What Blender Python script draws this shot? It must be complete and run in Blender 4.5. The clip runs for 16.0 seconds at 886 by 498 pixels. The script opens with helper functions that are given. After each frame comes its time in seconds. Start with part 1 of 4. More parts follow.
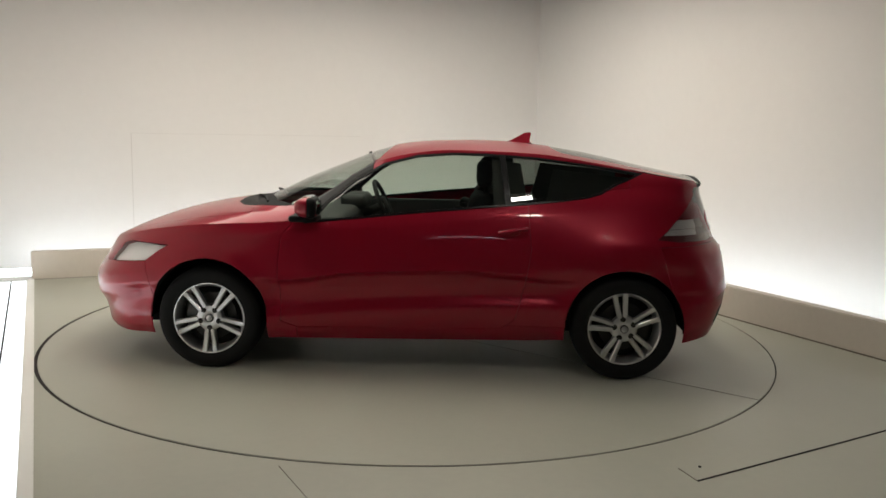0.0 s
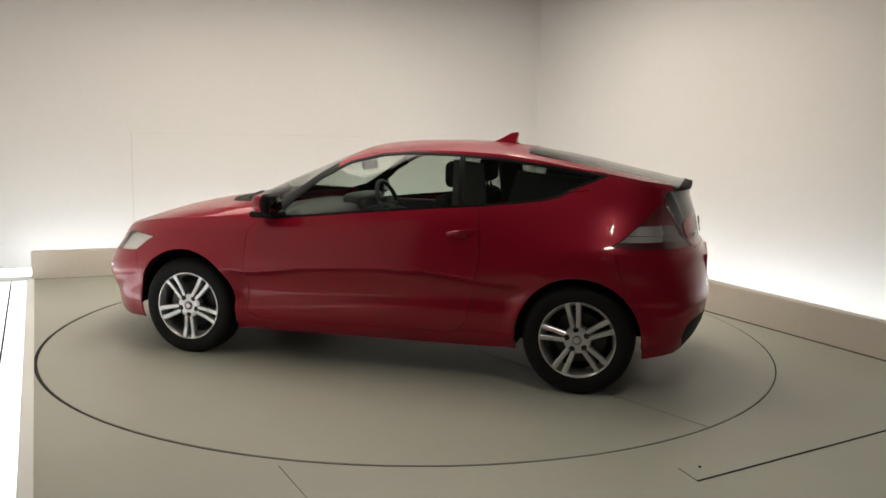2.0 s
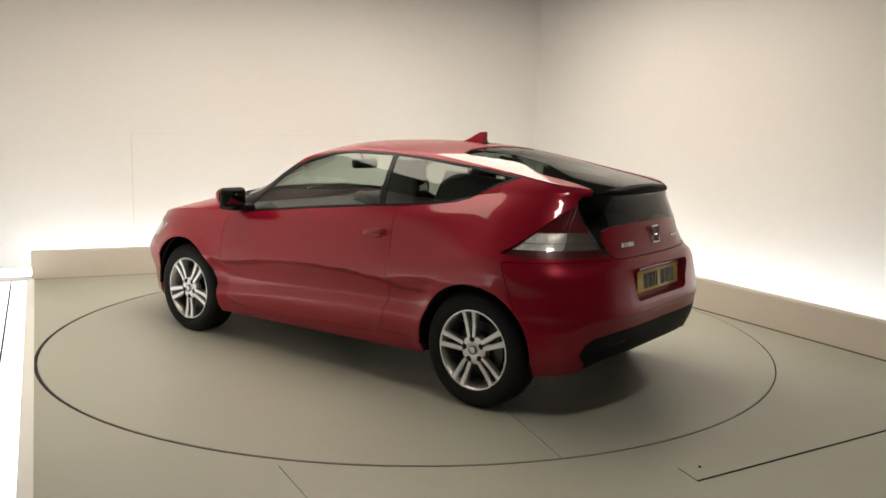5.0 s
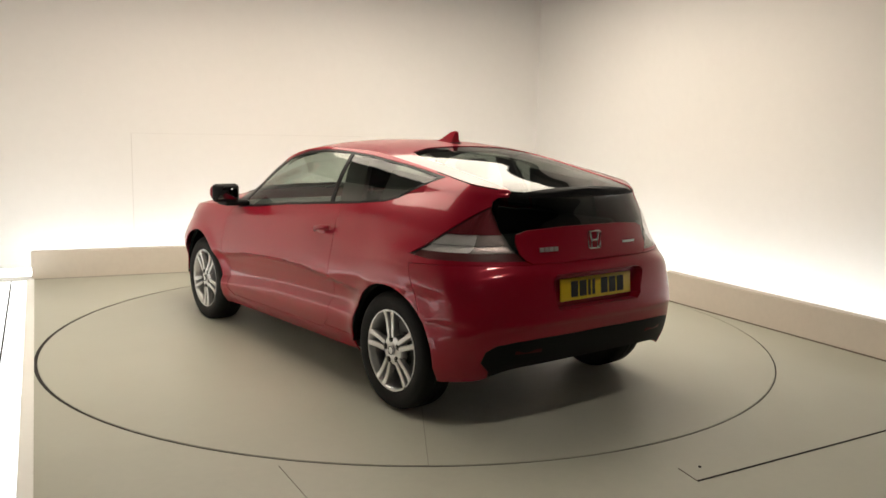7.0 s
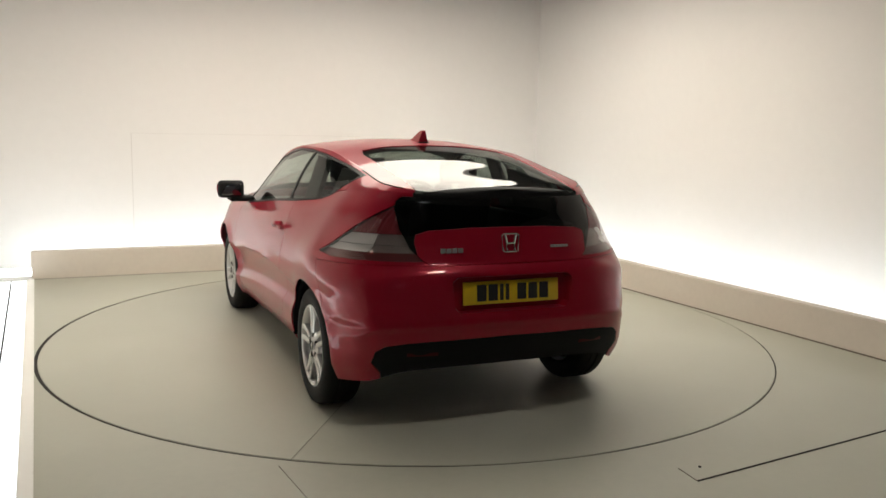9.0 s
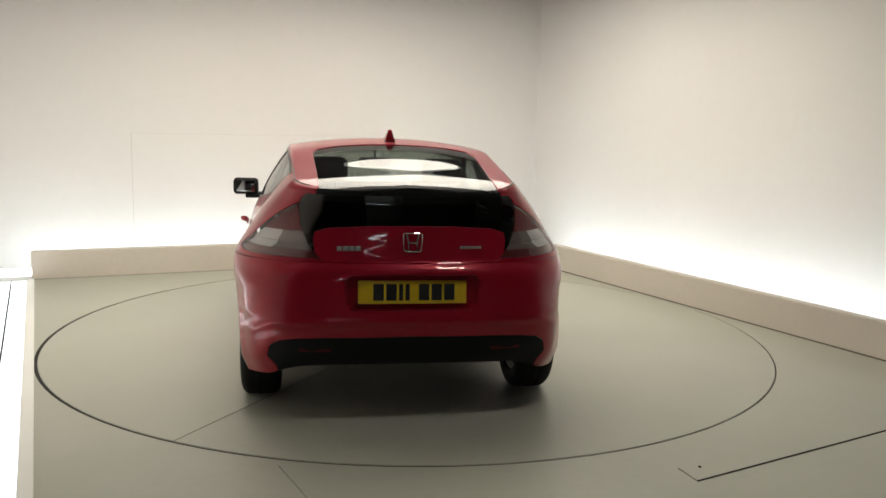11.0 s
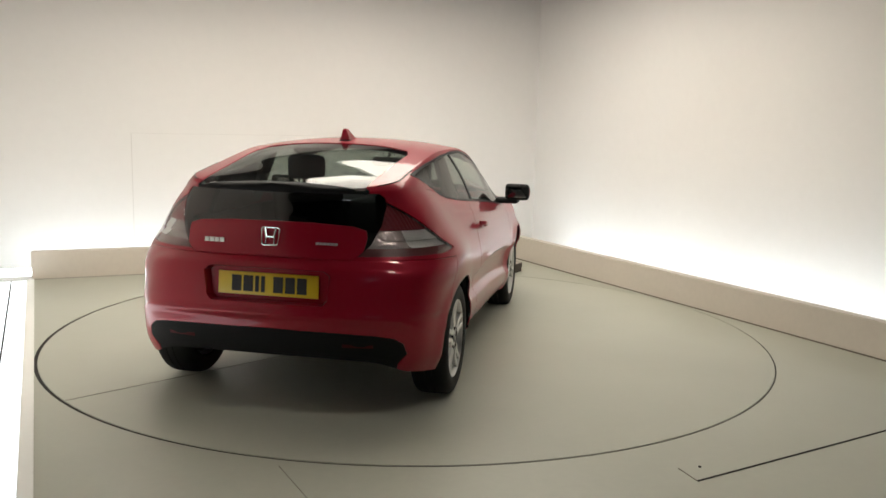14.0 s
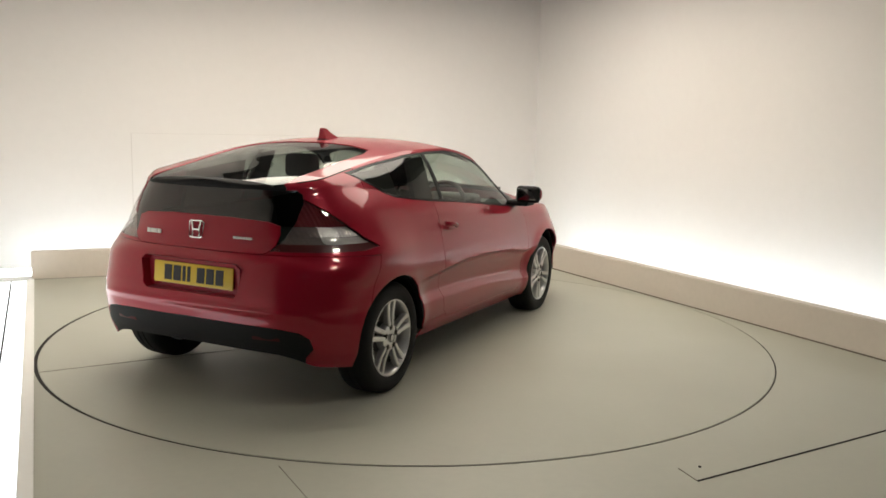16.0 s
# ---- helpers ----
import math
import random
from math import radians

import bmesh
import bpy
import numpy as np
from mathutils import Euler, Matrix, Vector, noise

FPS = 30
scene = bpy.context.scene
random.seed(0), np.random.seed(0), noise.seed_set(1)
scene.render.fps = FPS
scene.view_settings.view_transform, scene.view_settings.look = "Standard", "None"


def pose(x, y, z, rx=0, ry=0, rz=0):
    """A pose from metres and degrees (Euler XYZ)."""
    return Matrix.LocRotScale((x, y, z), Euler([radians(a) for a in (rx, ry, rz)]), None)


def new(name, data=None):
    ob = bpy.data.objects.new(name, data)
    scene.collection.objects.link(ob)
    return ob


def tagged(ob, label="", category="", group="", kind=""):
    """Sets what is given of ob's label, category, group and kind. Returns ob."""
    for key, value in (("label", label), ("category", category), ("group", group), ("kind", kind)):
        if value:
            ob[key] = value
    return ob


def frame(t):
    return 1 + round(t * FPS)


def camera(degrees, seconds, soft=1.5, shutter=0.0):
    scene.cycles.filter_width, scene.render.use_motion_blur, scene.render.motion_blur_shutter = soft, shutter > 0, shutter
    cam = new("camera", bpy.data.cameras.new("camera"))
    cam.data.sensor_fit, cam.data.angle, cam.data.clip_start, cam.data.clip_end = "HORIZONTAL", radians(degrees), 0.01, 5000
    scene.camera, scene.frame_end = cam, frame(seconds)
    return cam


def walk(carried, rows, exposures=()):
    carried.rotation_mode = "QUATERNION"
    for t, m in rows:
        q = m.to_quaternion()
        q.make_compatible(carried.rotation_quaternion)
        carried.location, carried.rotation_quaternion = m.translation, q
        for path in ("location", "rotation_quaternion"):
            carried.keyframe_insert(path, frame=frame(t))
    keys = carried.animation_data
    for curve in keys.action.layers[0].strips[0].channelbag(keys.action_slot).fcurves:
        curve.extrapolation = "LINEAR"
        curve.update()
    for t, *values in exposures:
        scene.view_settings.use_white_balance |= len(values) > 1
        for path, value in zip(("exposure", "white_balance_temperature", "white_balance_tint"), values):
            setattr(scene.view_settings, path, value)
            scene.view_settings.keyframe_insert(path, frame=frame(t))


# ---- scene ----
# The camera stands still on its stand beside the studio platform.
cam = camera(55.668, 16.0, soft=1.6)
EYE = Vector((0.0, -5.88, 1.464))
VIEW = Matrix.Translation(EYE) @ pose(0, 0, 0, 90 - 8.496, 0, -2.009) @ pose(0, 0, 0, 0, 0, 1.295)
EXPOSURES = [(0, -0.36, 6250, 8), (3.5, -0.24, 6420, 9), (5.2, -0.09, 6600, 9), (7, 0.02, 6720, 9), (9, -0.03, 6400, 8), (11, -0.11, 6280, 6),
             (12.5, -0.15, 6230, 5), (14.2, -0.07, 6300, 7), (16, -0.06, 6400, 8)]
walk(cam, [(0, VIEW), (16, VIEW)], EXPOSURES)

# ---- plan of the studio, metres; the turntable's centre is the origin ----
BL, BR = Vector((-3.393, 1.627)), Vector((1.08, 3.40))      # back corners of the platform
ALONG = (BR - BL).normalized()
LEFT_WAY = Vector((0.404, -0.915)).normalized()
RIGHT_WAY = Vector((0.438, -0.899)).normalized()
FL_, FR_ = BL + LEFT_WAY * 5.4, BR + RIGHT_WAY * 6.6       # front corners
OUT_BACK, OUT_RIGHT = Vector((-ALONG.y, ALONG.x)), Vector((-RIGHT_WAY.y, RIGHT_WAY.x))
OUT_LEFT = Vector((LEFT_WAY.y, -LEFT_WAY.x))
DISC = 2.437
GAP = 0.77                                               # from parapet to wall
PARAPET = 0.25
CEILING = 3.15
WALL_TOP = 2.96                                          # white walls end here; shade above is put into a dark band

# ---- world: closed studio, no daylight ----
world = bpy.data.worlds.new("world")
scene.world = world
world.use_nodes = True
world.node_tree.nodes["Background"].inputs[0].default_value = (0.02, 0.02, 0.022, 1)
world.node_tree.nodes["Background"].inputs[1].default_value = 0.3

CEILING_LIGHT = 4.2
TROUGH_LIGHT = 13.0
LEFT_LIGHT = 2.0


# ---- materials ----
def material(name, color, rough=0.5, metal=0.0, coat=0.0, vary=0.0, scale=6.0, bump=0.0, bump_scale=60.0, spec=0.5, coat_rough=0.03):
    m = bpy.data.materials.new(name)
    m.use_nodes = True
    nt = m.node_tree
    b = nt.nodes["Principled BSDF"]
    b.inputs["Base Color"].default_value = (*color, 1)
    b.inputs["Roughness"].default_value = rough
    b.inputs["Metallic"].default_value = metal
    b.inputs["Coat Weight"].default_value = coat
    b.inputs["Coat Roughness"].default_value = coat_rough
    b.inputs["Specular IOR Level"].default_value = spec
    if vary or bump:
        co = nt.nodes.new("ShaderNodeTexCoord")
    if vary:
        a = nt.nodes.new("ShaderNodeTexNoise")
        a.inputs["Scale"].default_value, a.inputs["Detail"].default_value = scale * 0.15, 6
        c = nt.nodes.new("ShaderNodeTexNoise")
        c.inputs["Scale"].default_value, c.inputs["Detail"].default_value = scale * 4, 8
        mix = nt.nodes.new("ShaderNodeMix")
        mix.data_type = "FLOAT"
        mix.inputs[0].default_value = 0.35
        ramp = nt.nodes.new("ShaderNodeMapRange")
        ramp.inputs["From Min"].default_value, ramp.inputs["From Max"].default_value = 0.3, 0.7
        ramp.inputs["To Min"].default_value, ramp.inputs["To Max"].default_value = 1 - vary, 1 + vary
        mul = nt.nodes.new("ShaderNodeVectorMath")
        mul.operation = "SCALE"
        mul.inputs[0].default_value = color
        for n in (a, c):
            nt.links.new(co.outputs["Object"], n.inputs["Vector"])
        nt.links.new(a.outputs["Fac"], mix.inputs[2])
        nt.links.new(c.outputs["Fac"], mix.inputs[3])
        nt.links.new(mix.outputs[0], ramp.inputs["Value"])
        nt.links.new(ramp.outputs[0], mul.inputs["Scale"])
        nt.links.new(mul.outputs[0], b.inputs["Base Color"])
        rr = nt.nodes.new("ShaderNodeMapRange")
        rr.inputs["To Min"].default_value, rr.inputs["To Max"].default_value = max(rough - 0.12, 0.02), min(rough + 0.12, 1)
        nt.links.new(c.outputs["Fac"], rr.inputs["Value"])
        nt.links.new(rr.outputs[0], b.inputs["Roughness"])
    if bump:
        n = nt.nodes.new("ShaderNodeTexNoise")
        n.inputs["Scale"].default_value, n.inputs["Detail"].default_value = bump_scale, 5
        k = nt.nodes.new("ShaderNodeBump")
        k.inputs["Strength"].default_value, k.inputs["Distance"].default_value = bump, 0.002
        nt.links.new(co.outputs["Object"], n.inputs["Vector"])
        nt.links.new(n.outputs["Fac"], k.inputs["Height"])
        nt.links.new(k.outputs[0], b.inputs["Normal"])
    return m


def glowing(name, color, strength):
    m = bpy.data.materials.new(name)
    m.use_nodes = True
    b = m.node_tree.nodes["Principled BSDF"]
    b.inputs["Base Color"].default_value = (0.8, 0.8, 0.8, 1)
    b.inputs["Emission Color"].default_value = (*color, 1)
    b.inputs["Emission Strength"].default_value = strength
    return m


def thin_glass(name, tint, rough=0.0, ior=1.5):
    """Thin tinted pane: what passes is tinted, what bounces is gloss by Fresnel."""
    m = bpy.data.materials.new(name)
    m.use_nodes = True
    nt = m.node_tree
    nt.nodes.remove(nt.nodes["Principled BSDF"])
    out = nt.nodes["Material Output"]
    tr, gl, mix, fr = (nt.nodes.new("ShaderNode" + k) for k in ("BsdfTransparent", "BsdfGlossy", "MixShader", "LayerWeight"))
    tr.inputs[0].default_value = (*tint, 1)
    gl.inputs["Roughness"].default_value = rough
    fr.inputs["Blend"].default_value = 0.5
    pw, ma = nt.nodes.new("ShaderNodeMath"), nt.nodes.new("ShaderNodeMath")
    pw.operation, ma.operation = "POWER", "MULTIPLY_ADD"
    pw.inputs[1].default_value = 5.0
    r0 = 2 * ((ior - 1) / (ior + 1)) ** 2
    ma.inputs[1].default_value, ma.inputs[2].default_value = 1 - r0, r0
    nt.links.new(fr.outputs["Facing"], pw.inputs[0])
    nt.links.new(pw.outputs[0], ma.inputs[0])
    nt.links.new(ma.outputs[0], mix.inputs[0])
    nt.links.new(tr.outputs[0], mix.inputs[1])
    nt.links.new(gl.outputs[0], mix.inputs[2])
    nt.links.new(mix.outputs[0], out.inputs[0])
    return m


def car_paint(name, color):
    m = material(name, color, 0.38, 0.2, 0.65, spec=0.15, coat_rough=0.03)
    nt = m.node_tree
    b = nt.nodes["Principled BSDF"]
    co = nt.nodes.new("ShaderNodeTexCoord")
    flake = nt.nodes.new("ShaderNodeTexNoise")
    flake.inputs["Scale"].default_value, flake.inputs["Detail"].default_value = 900, 2
    r = nt.nodes.new("ShaderNodeMapRange")
    r.inputs["To Min"].default_value, r.inputs["To Max"].default_value = 0.24, 0.42
    nt.links.new(co.outputs["Object"], flake.inputs["Vector"])
    nt.links.new(flake.outputs["Fac"], r.inputs["Value"])
    nt.links.new(r.outputs[0], b.inputs["Roughness"])
    peel = nt.nodes.new("ShaderNodeTexNoise")
    peel.inputs["Scale"].default_value = 45
    k = nt.nodes.new("ShaderNodeBump")
    k.inputs["Strength"].default_value, k.inputs["Distance"].default_value = 0.012, 0.002
    nt.links.new(co.outputs["Object"], peel.inputs["Vector"])
    nt.links.new(peel.outputs["Fac"], k.inputs["Height"])
    nt.links.new(k.outputs[0], b.inputs["Coat Normal"])
    return m


WALL = material("white wall paint", (0.80, 0.78, 0.75), 0.7, vary=0.025, scale=3, bump=0.05, bump_scale=90)
JOINT_SHADE_BROWN = material("brown joint and foot shade", (0.17, 0.145, 0.115), 0.8)
WALL_JOINT = material("wall joint", (0.66, 0.63, 0.60), 0.8)
FLOOR = material("painted grey floor", (0.42, 0.425, 0.355), 0.42, vary=0.09, scale=5, bump=0.08, bump_scale=35)
PARAPET_PAINT = material("cream parapet paint", (0.60, 0.55, 0.48), 0.6, vary=0.06, scale=6, bump=0.08, bump_scale=50)
TRIM_WHITE = material("white trim", (0.84, 0.84, 0.80), 0.4, vary=0.04)
DARK_PIT = material("dark pit", (0.02, 0.018, 0.015), 0.9)
UNSEEN_GROUND = material("unseen dark ground", (0.16, 0.155, 0.15), 0.6, vary=0.1)
SEAM_SHADE_GREY = material("grey seam and foot shade", (0.33, 0.325, 0.275), 0.8)
SHADE_BAND = material("wall-top shade band", (0.06, 0.058, 0.055), 0.8, vary=0.08)
UNSEEN_WALL = material("unseen grey wall", (0.30, 0.295, 0.285), 0.8, vary=0.08)
UNSEEN_CEIL = material("unseen dark ceiling", (0.05, 0.048, 0.046), 0.8, vary=0.03)
LAMP_WARM = glowing("warm diffuser", (1.0, 0.89, 0.755), CEILING_LIGHT)
LAMP_SPOT = glowing("bright diffuser", (1.0, 0.90, 0.78), 58.0)
LAMP_COOL = glowing("cool tube", (0.86, 0.93, 1.0), TROUGH_LIGHT)
LAMP_LEFT = glowing("glowing floor panel", (0.92, 0.97, 1.0), LEFT_LIGHT)
PAINT = car_paint("red metallic paint", (0.29, 0.005, 0.021))
BLACK_PLASTIC = material("black plastic", (0.006, 0.006, 0.0065), 0.65, spec=0.2, bump=0.15, bump_scale=250)
GLOSS_BLACK = material("satin black", (0.006, 0.006, 0.007), 0.35, spec=0.25)
LINER = material("black felt liner", (0.006, 0.006, 0.006), 0.9, spec=0.1)
RUBBER = material("tyre rubber", (0.009, 0.009, 0.009), 0.7, vary=0.15, scale=20, bump=0.2, bump_scale=120, spec=0.2)
ALLOY = material("silver alloy", (0.60, 0.60, 0.60), 0.32, 0.85, coat=0.3, vary=0.04)
ALLOY_DARK = material("dark alloy", (0.02, 0.02, 0.021), 0.4, 0.5)
MIRROR = material("mirror glass", (0.30, 0.30, 0.31), 0.04, 1.0)
STEEL = material("brake steel", (0.06, 0.058, 0.056), 0.45, 0.9, vary=0.1)
CHROME = material("chrome", (0.80, 0.80, 0.82), 0.08, 1.0)
GLASS = thin_glass("green tinted glass", (0.70, 0.76, 0.71))
GLASS_REAR = thin_glass("grey tinted glass", (0.42, 0.46, 0.43))
GLASS_DARK = thin_glass("dark privacy glass", (0.10, 0.11, 0.11))
LENS = thin_glass("clear lens", (0.95, 0.95, 0.95))
LENS_RED = thin_glass("dark red lens", (0.22, 0.015, 0.02))
REFLECTOR = material("lamp reflector", (0.62, 0.61, 0.60), 0.28, 0.25, bump=0.5, bump_scale=50)
HEAD_REFLECTOR = material("headlight reflector", (0.92, 0.92, 0.91), 0.22, 0.2, bump=0.6, bump_scale=30)
LAMP_STRIP = material("dark lamp strip", (0.10, 0.012, 0.014), 0.35, coat=0.3)
REFLEX_RED = material("red reflex strip", (0.06, 0.004, 0.005), 0.5, spec=0.2)
SMOKED = material("smoked reflector", (0.32, 0.27, 0.26), 0.25, 0.5, bump=0.4, bump_scale=60)
RED_LENS = material("red lens block", (0.17, 0.014, 0.022), 0.45, spec=0.3)
CABIN = material("dark cabin cloth", (0.022, 0.022, 0.024), 0.85, bump=0.2, bump_scale=300)
CABIN_GREY = material("grey cabin trim", (0.045, 0.045, 0.048), 0.7, bump=0.1, bump_scale=200)
TRIM = material("mid-grey pillar trim", (0.10, 0.10, 0.098), 0.7, bump=0.1, bump_scale=200)
LINING = material("headlining", (0.35, 0.34, 0.32), 0.9)
BLOCK_WOOD = material("dark wood", (0.05, 0.04, 0.032), 0.7, vary=0.2, scale=20)
BLOCK_TOP = material("pale wood top", (0.34, 0.31, 0.27), 0.7, vary=0.15, scale=20)
PLATE_YELLOW = material("yellow plate", (0.72, 0.50, 0.02), 0.35, coat=0.3)
INK = material("plate ink", (0.012, 0.012, 0.012), 0.5)


# ---- mesh helpers ----
def part(name, bm, mat, parent=None, label="", smooth=35):
    me = bpy.data.meshes.new(name)
    bm.normal_update()
    bm.to_mesh(me)
    bm.free()
    me.materials.append(mat)
    if smooth:
        for p in me.polygons:
            p.use_smooth = True
        me.set_sharp_from_angle(angle=radians(smooth))
    ob = new(name, me)
    if parent:
        ob.parent = parent
    if label:
        ob["label"] = label
    return ob


def box(bm, x0, x1, y0, y1, z0, z1, bevel=0.0, m=None, segments=2):
    r = bmesh.ops.create_cube(bm, size=1)
    vs = r["verts"]
    for v in vs:
        v.co = Vector(((x0 + x1) / 2 + v.co.x * (x1 - x0), (y0 + y1) / 2 + v.co.y * (y1 - y0), (z0 + z1) / 2 + v.co.z * (z1 - z0)))
    if bevel:
        es = list({e for v in vs for e in v.link_edges})
        vs = list({v for f in bmesh.ops.bevel(bm, geom=es, offset=bevel, segments=segments, affect="EDGES", profile=0.5)["faces"] for v in f.verts} | {v for v in vs if v.is_valid})
    if m is not None:
        bmesh.ops.transform(bm, matrix=m, verts=vs)
    return vs


def prism(bm, poly, z0, z1):
    """A slab over a plan polygon."""
    lo = [bm.verts.new((p[0], p[1], z0)) for p in poly]
    hi = [bm.verts.new((p[0], p[1], z1)) for p in poly]
    n = len(poly)
    bm.faces.new(hi)
    bm.faces.new(lo[::-1])
    for i in range(n):
        bm.faces.new((lo[i], lo[(i + 1) % n], hi[(i + 1) % n], hi[i]))
    bmesh.ops.recalc_face_normals(bm, faces=bm.faces[:])


def spin(bm, profile, axis="Y", steps=64, m=None):
    """A ring body from a closed or open profile of (radius, along)."""
    rings = []
    for i in range(steps):
        a = 2 * math.pi * i / steps
        ring = []
        for r, h in profile:
            co = (r * math.cos(a), h, r * math.sin(a)) if axis == "Y" else (r * math.cos(a), r * math.sin(a), h)
            ring.append(bm.verts.new(m @ Vector(co) if m is not None else co))
        rings.append(ring)
    for i in range(steps):
        a, b = rings[i], rings[(i + 1) % steps]
        for j in range(len(profile) - 1):
            bm.faces.new((a[j], a[j + 1], b[j + 1], b[j]))
    bmesh.ops.remove_doubles(bm, verts=bm.verts[:], dist=1e-5)
    bmesh.ops.recalc_face_normals(bm, faces=bm.faces[:])


def tube(bm, pts, r, n=8, closed=False):
    pts = [Vector(p) for p in pts]
    rings = []
    for i, p in enumerate(pts):
        a = pts[i - 1] if (i or closed) else p
        b = pts[(i + 1) % len(pts)] if (i < len(pts) - 1 or closed) else p
        d = (b - a).normalized()
        u = d.cross(Vector((0, 0, 1)))
        if u.length < 0.05:
            u = d.cross(Vector((1, 0, 0)))
        u.normalize()
        w = d.cross(u)
        rings.append([bm.verts.new(p + r * (math.cos(2 * math.pi * k / n) * u + math.sin(2 * math.pi * k / n) * w)) for k in range(n)])
    for i in range(len(rings) if closed else len(rings) - 1):
        a, b = rings[i], rings[(i + 1) % len(rings)]
        for k in range(n):
            bm.faces.new((a[k], a[(k + 1) % n], b[(k + 1) % n], b[k]))
    if not closed:
        bm.faces.new(rings[0][::-1])
        bm.faces.new(rings[-1])
    bmesh.ops.recalc_face_normals(bm, faces=bm.faces[:])


def lerp(table, x):
    """Smooth reading of a table of (x, value)."""
    xs = [a for a, _ in table]
    if xs[0] > xs[-1]:
        table, xs = table[::-1], xs[::-1]
    if x <= xs[0]:
        return table[0][1]
    if x >= xs[-1]:
        return table[-1][1]
    i = max(k for k in range(len(xs) - 1) if xs[k] <= x)
    v = [b for _, b in table]

    def slope(k):
        if k in (0, len(xs) - 1):
            j = min(k, len(xs) - 2)
            return (v[j + 1] - v[j]) / (xs[j + 1] - xs[j])
        a, b = (v[k] - v[k - 1]) / (xs[k] - xs[k - 1]), (v[k + 1] - v[k]) / (xs[k + 1] - xs[k])
        return 0.0 if a * b <= 0 else 2 * a * b / (a + b)

    h = xs[i + 1] - xs[i]
    t = (x - xs[i]) / h
    return ((2 * t ** 3 - 3 * t * t + 1) * v[i] + (t ** 3 - 2 * t * t + t) * h * slope(i)
            + (-2 * t ** 3 + 3 * t * t) * v[i + 1] + (t ** 3 - t * t) * h * slope(i + 1))


def inside(poly, a, b):
    hit = False
    for i in range(len(poly)):
        (x0, y0), (x1, y1) = poly[i - 1], poly[i]
        if (y0 > b) != (y1 > b) and a < (x1 - x0) * (b - y0) / (y1 - y0) + x0:
            hit = not hit
    return hit


# ---- the studio ----
def slab_wall(name, a, b, out, z0, z1, thick, mat, label, category, kind="structure"):
    bm = bmesh.new()
    prism(bm, [a, b, b + out * thick, a + out * thick], z0, z1)
    ob = part(name, bm, mat, smooth=0)
    return tagged(ob, label, category, kind=kind)


def build_floor():
    # the platform with the round opening for the turntable
    bm = bmesh.new()
    n = 128
    for z, flip in ((0.0, False), (-0.12, True)):
        ring = [bm.verts.new(((DISC + 0.007) * math.cos(2 * math.pi * i / n) - 0.007, (DISC + 0.007) * math.sin(2 * math.pi * i / n) - 0.003, z)) for i in range(n)]
        out = []
        for a, b in ((BL, BR), (BR, FR_), (FR_, FL_), (FL_, BL)):
            out += [bm.verts.new((*(a + (b - a) * k / 8), z)) for k in range(8)]
        es = [bm.edges.new((ring[i], ring[(i + 1) % n])) for i in range(n)] + [bm.edges.new((out[i], out[(i + 1) % len(out)])) for i in range(len(out))]
        bmesh.ops.triangle_fill(bm, edges=es, use_beauty=True)
        if not flip:
            top_ring, top_out = ring, out
        else:
            for i in range(n):
                bm.faces.new((top_ring[i], top_ring[(i + 1) % n], ring[(i + 1) % n], ring[i]))
            for i in range(len(out)):
                bm.faces.new((top_out[i], top_out[(i + 1) % len(out)], out[(i + 1) % len(out)], out[i]))
    # the opening itself stays free
    for f in [f for f in bm.faces if abs(f.normal.z) > 0.5 and f.calc_center_median().xy.length < DISC * 0.97 and all(v.co.xy.length < DISC + 0.02 for v in f.verts)]:
        bm.faces.remove(f)
    bmesh.ops.recalc_face_normals(bm, faces=bm.faces[:])
    floor = tagged(part("floor", bm, FLOOR, smooth=0), "grey-beige painted studio floor round the turntable, scuffed", "floor", kind="structure")
    # Unseen ground, added dark so little light returns to the car's lower body.
    bm = bmesh.new()
    prism(bm, [(13.0 * math.cos(a), 13.0 * math.sin(a) - 3) for a in [2 * math.pi * i / 24 for i in range(24)]], -0.5, -0.3)
    tagged(part("ground", bm, UNSEEN_GROUND, smooth=0), "unseen ground below the platform, added dark for the car's reflections", "ground", kind="structure")
    # seams of the access plates in the floor
    for pts, w, mat in (([(1.21, -2.57), (2.37, -1.95), (3.4, -1.40)], 0.008, DARK_PIT), ([(1.17, -2.44), (1.208, -2.565)], 0.004, SEAM_SHADE_GREY), ([(-0.56, -2.45), (-0.40, -2.76), (-0.2, -3.2)], 0.003, SEAM_SHADE_GREY)):
        bm = bmesh.new()
        for a, b in zip(pts, pts[1:]):
            a, b = Vector(a), Vector(b)
            d = (b - a).normalized()
            s = Vector((-d.y, d.x)) * w / 2
            prism(bm, [a - s, b - s, b + s, a + s], -0.004, 0.0035)
        part("floor_seam", bm, mat, floor, "dark joint of a floor plate", smooth=0)
    # dark ring set high in the gap round the turntable, as its shade
    bm = bmesh.new()
    loops = []
    for r, ox, oy in ((DISC - 0.0065, 0.0, 0.0), (DISC + 0.0065, -0.007, -0.003)):
        for z in (-0.004, -0.02):
            loops.append([bm.verts.new((r * math.cos(2 * math.pi * i / n) + ox, r * math.sin(2 * math.pi * i / n) + oy, z)) for i in range(n)])
    for p, q in ((0, 2), (2, 3), (3, 1), (1, 0)):
        for i in range(n):
            j = (i + 1) % n
            bm.faces.new((loops[p][i], loops[q][i], loops[q][j], loops[p][j]))
    bmesh.ops.recalc_face_normals(bm, faces=bm.faces[:])
    part("gap_shade_ring", bm, DARK_PIT, floor, "dark ring standing in for the shade in the turntable's gap", smooth=0)
    bm = bmesh.new()
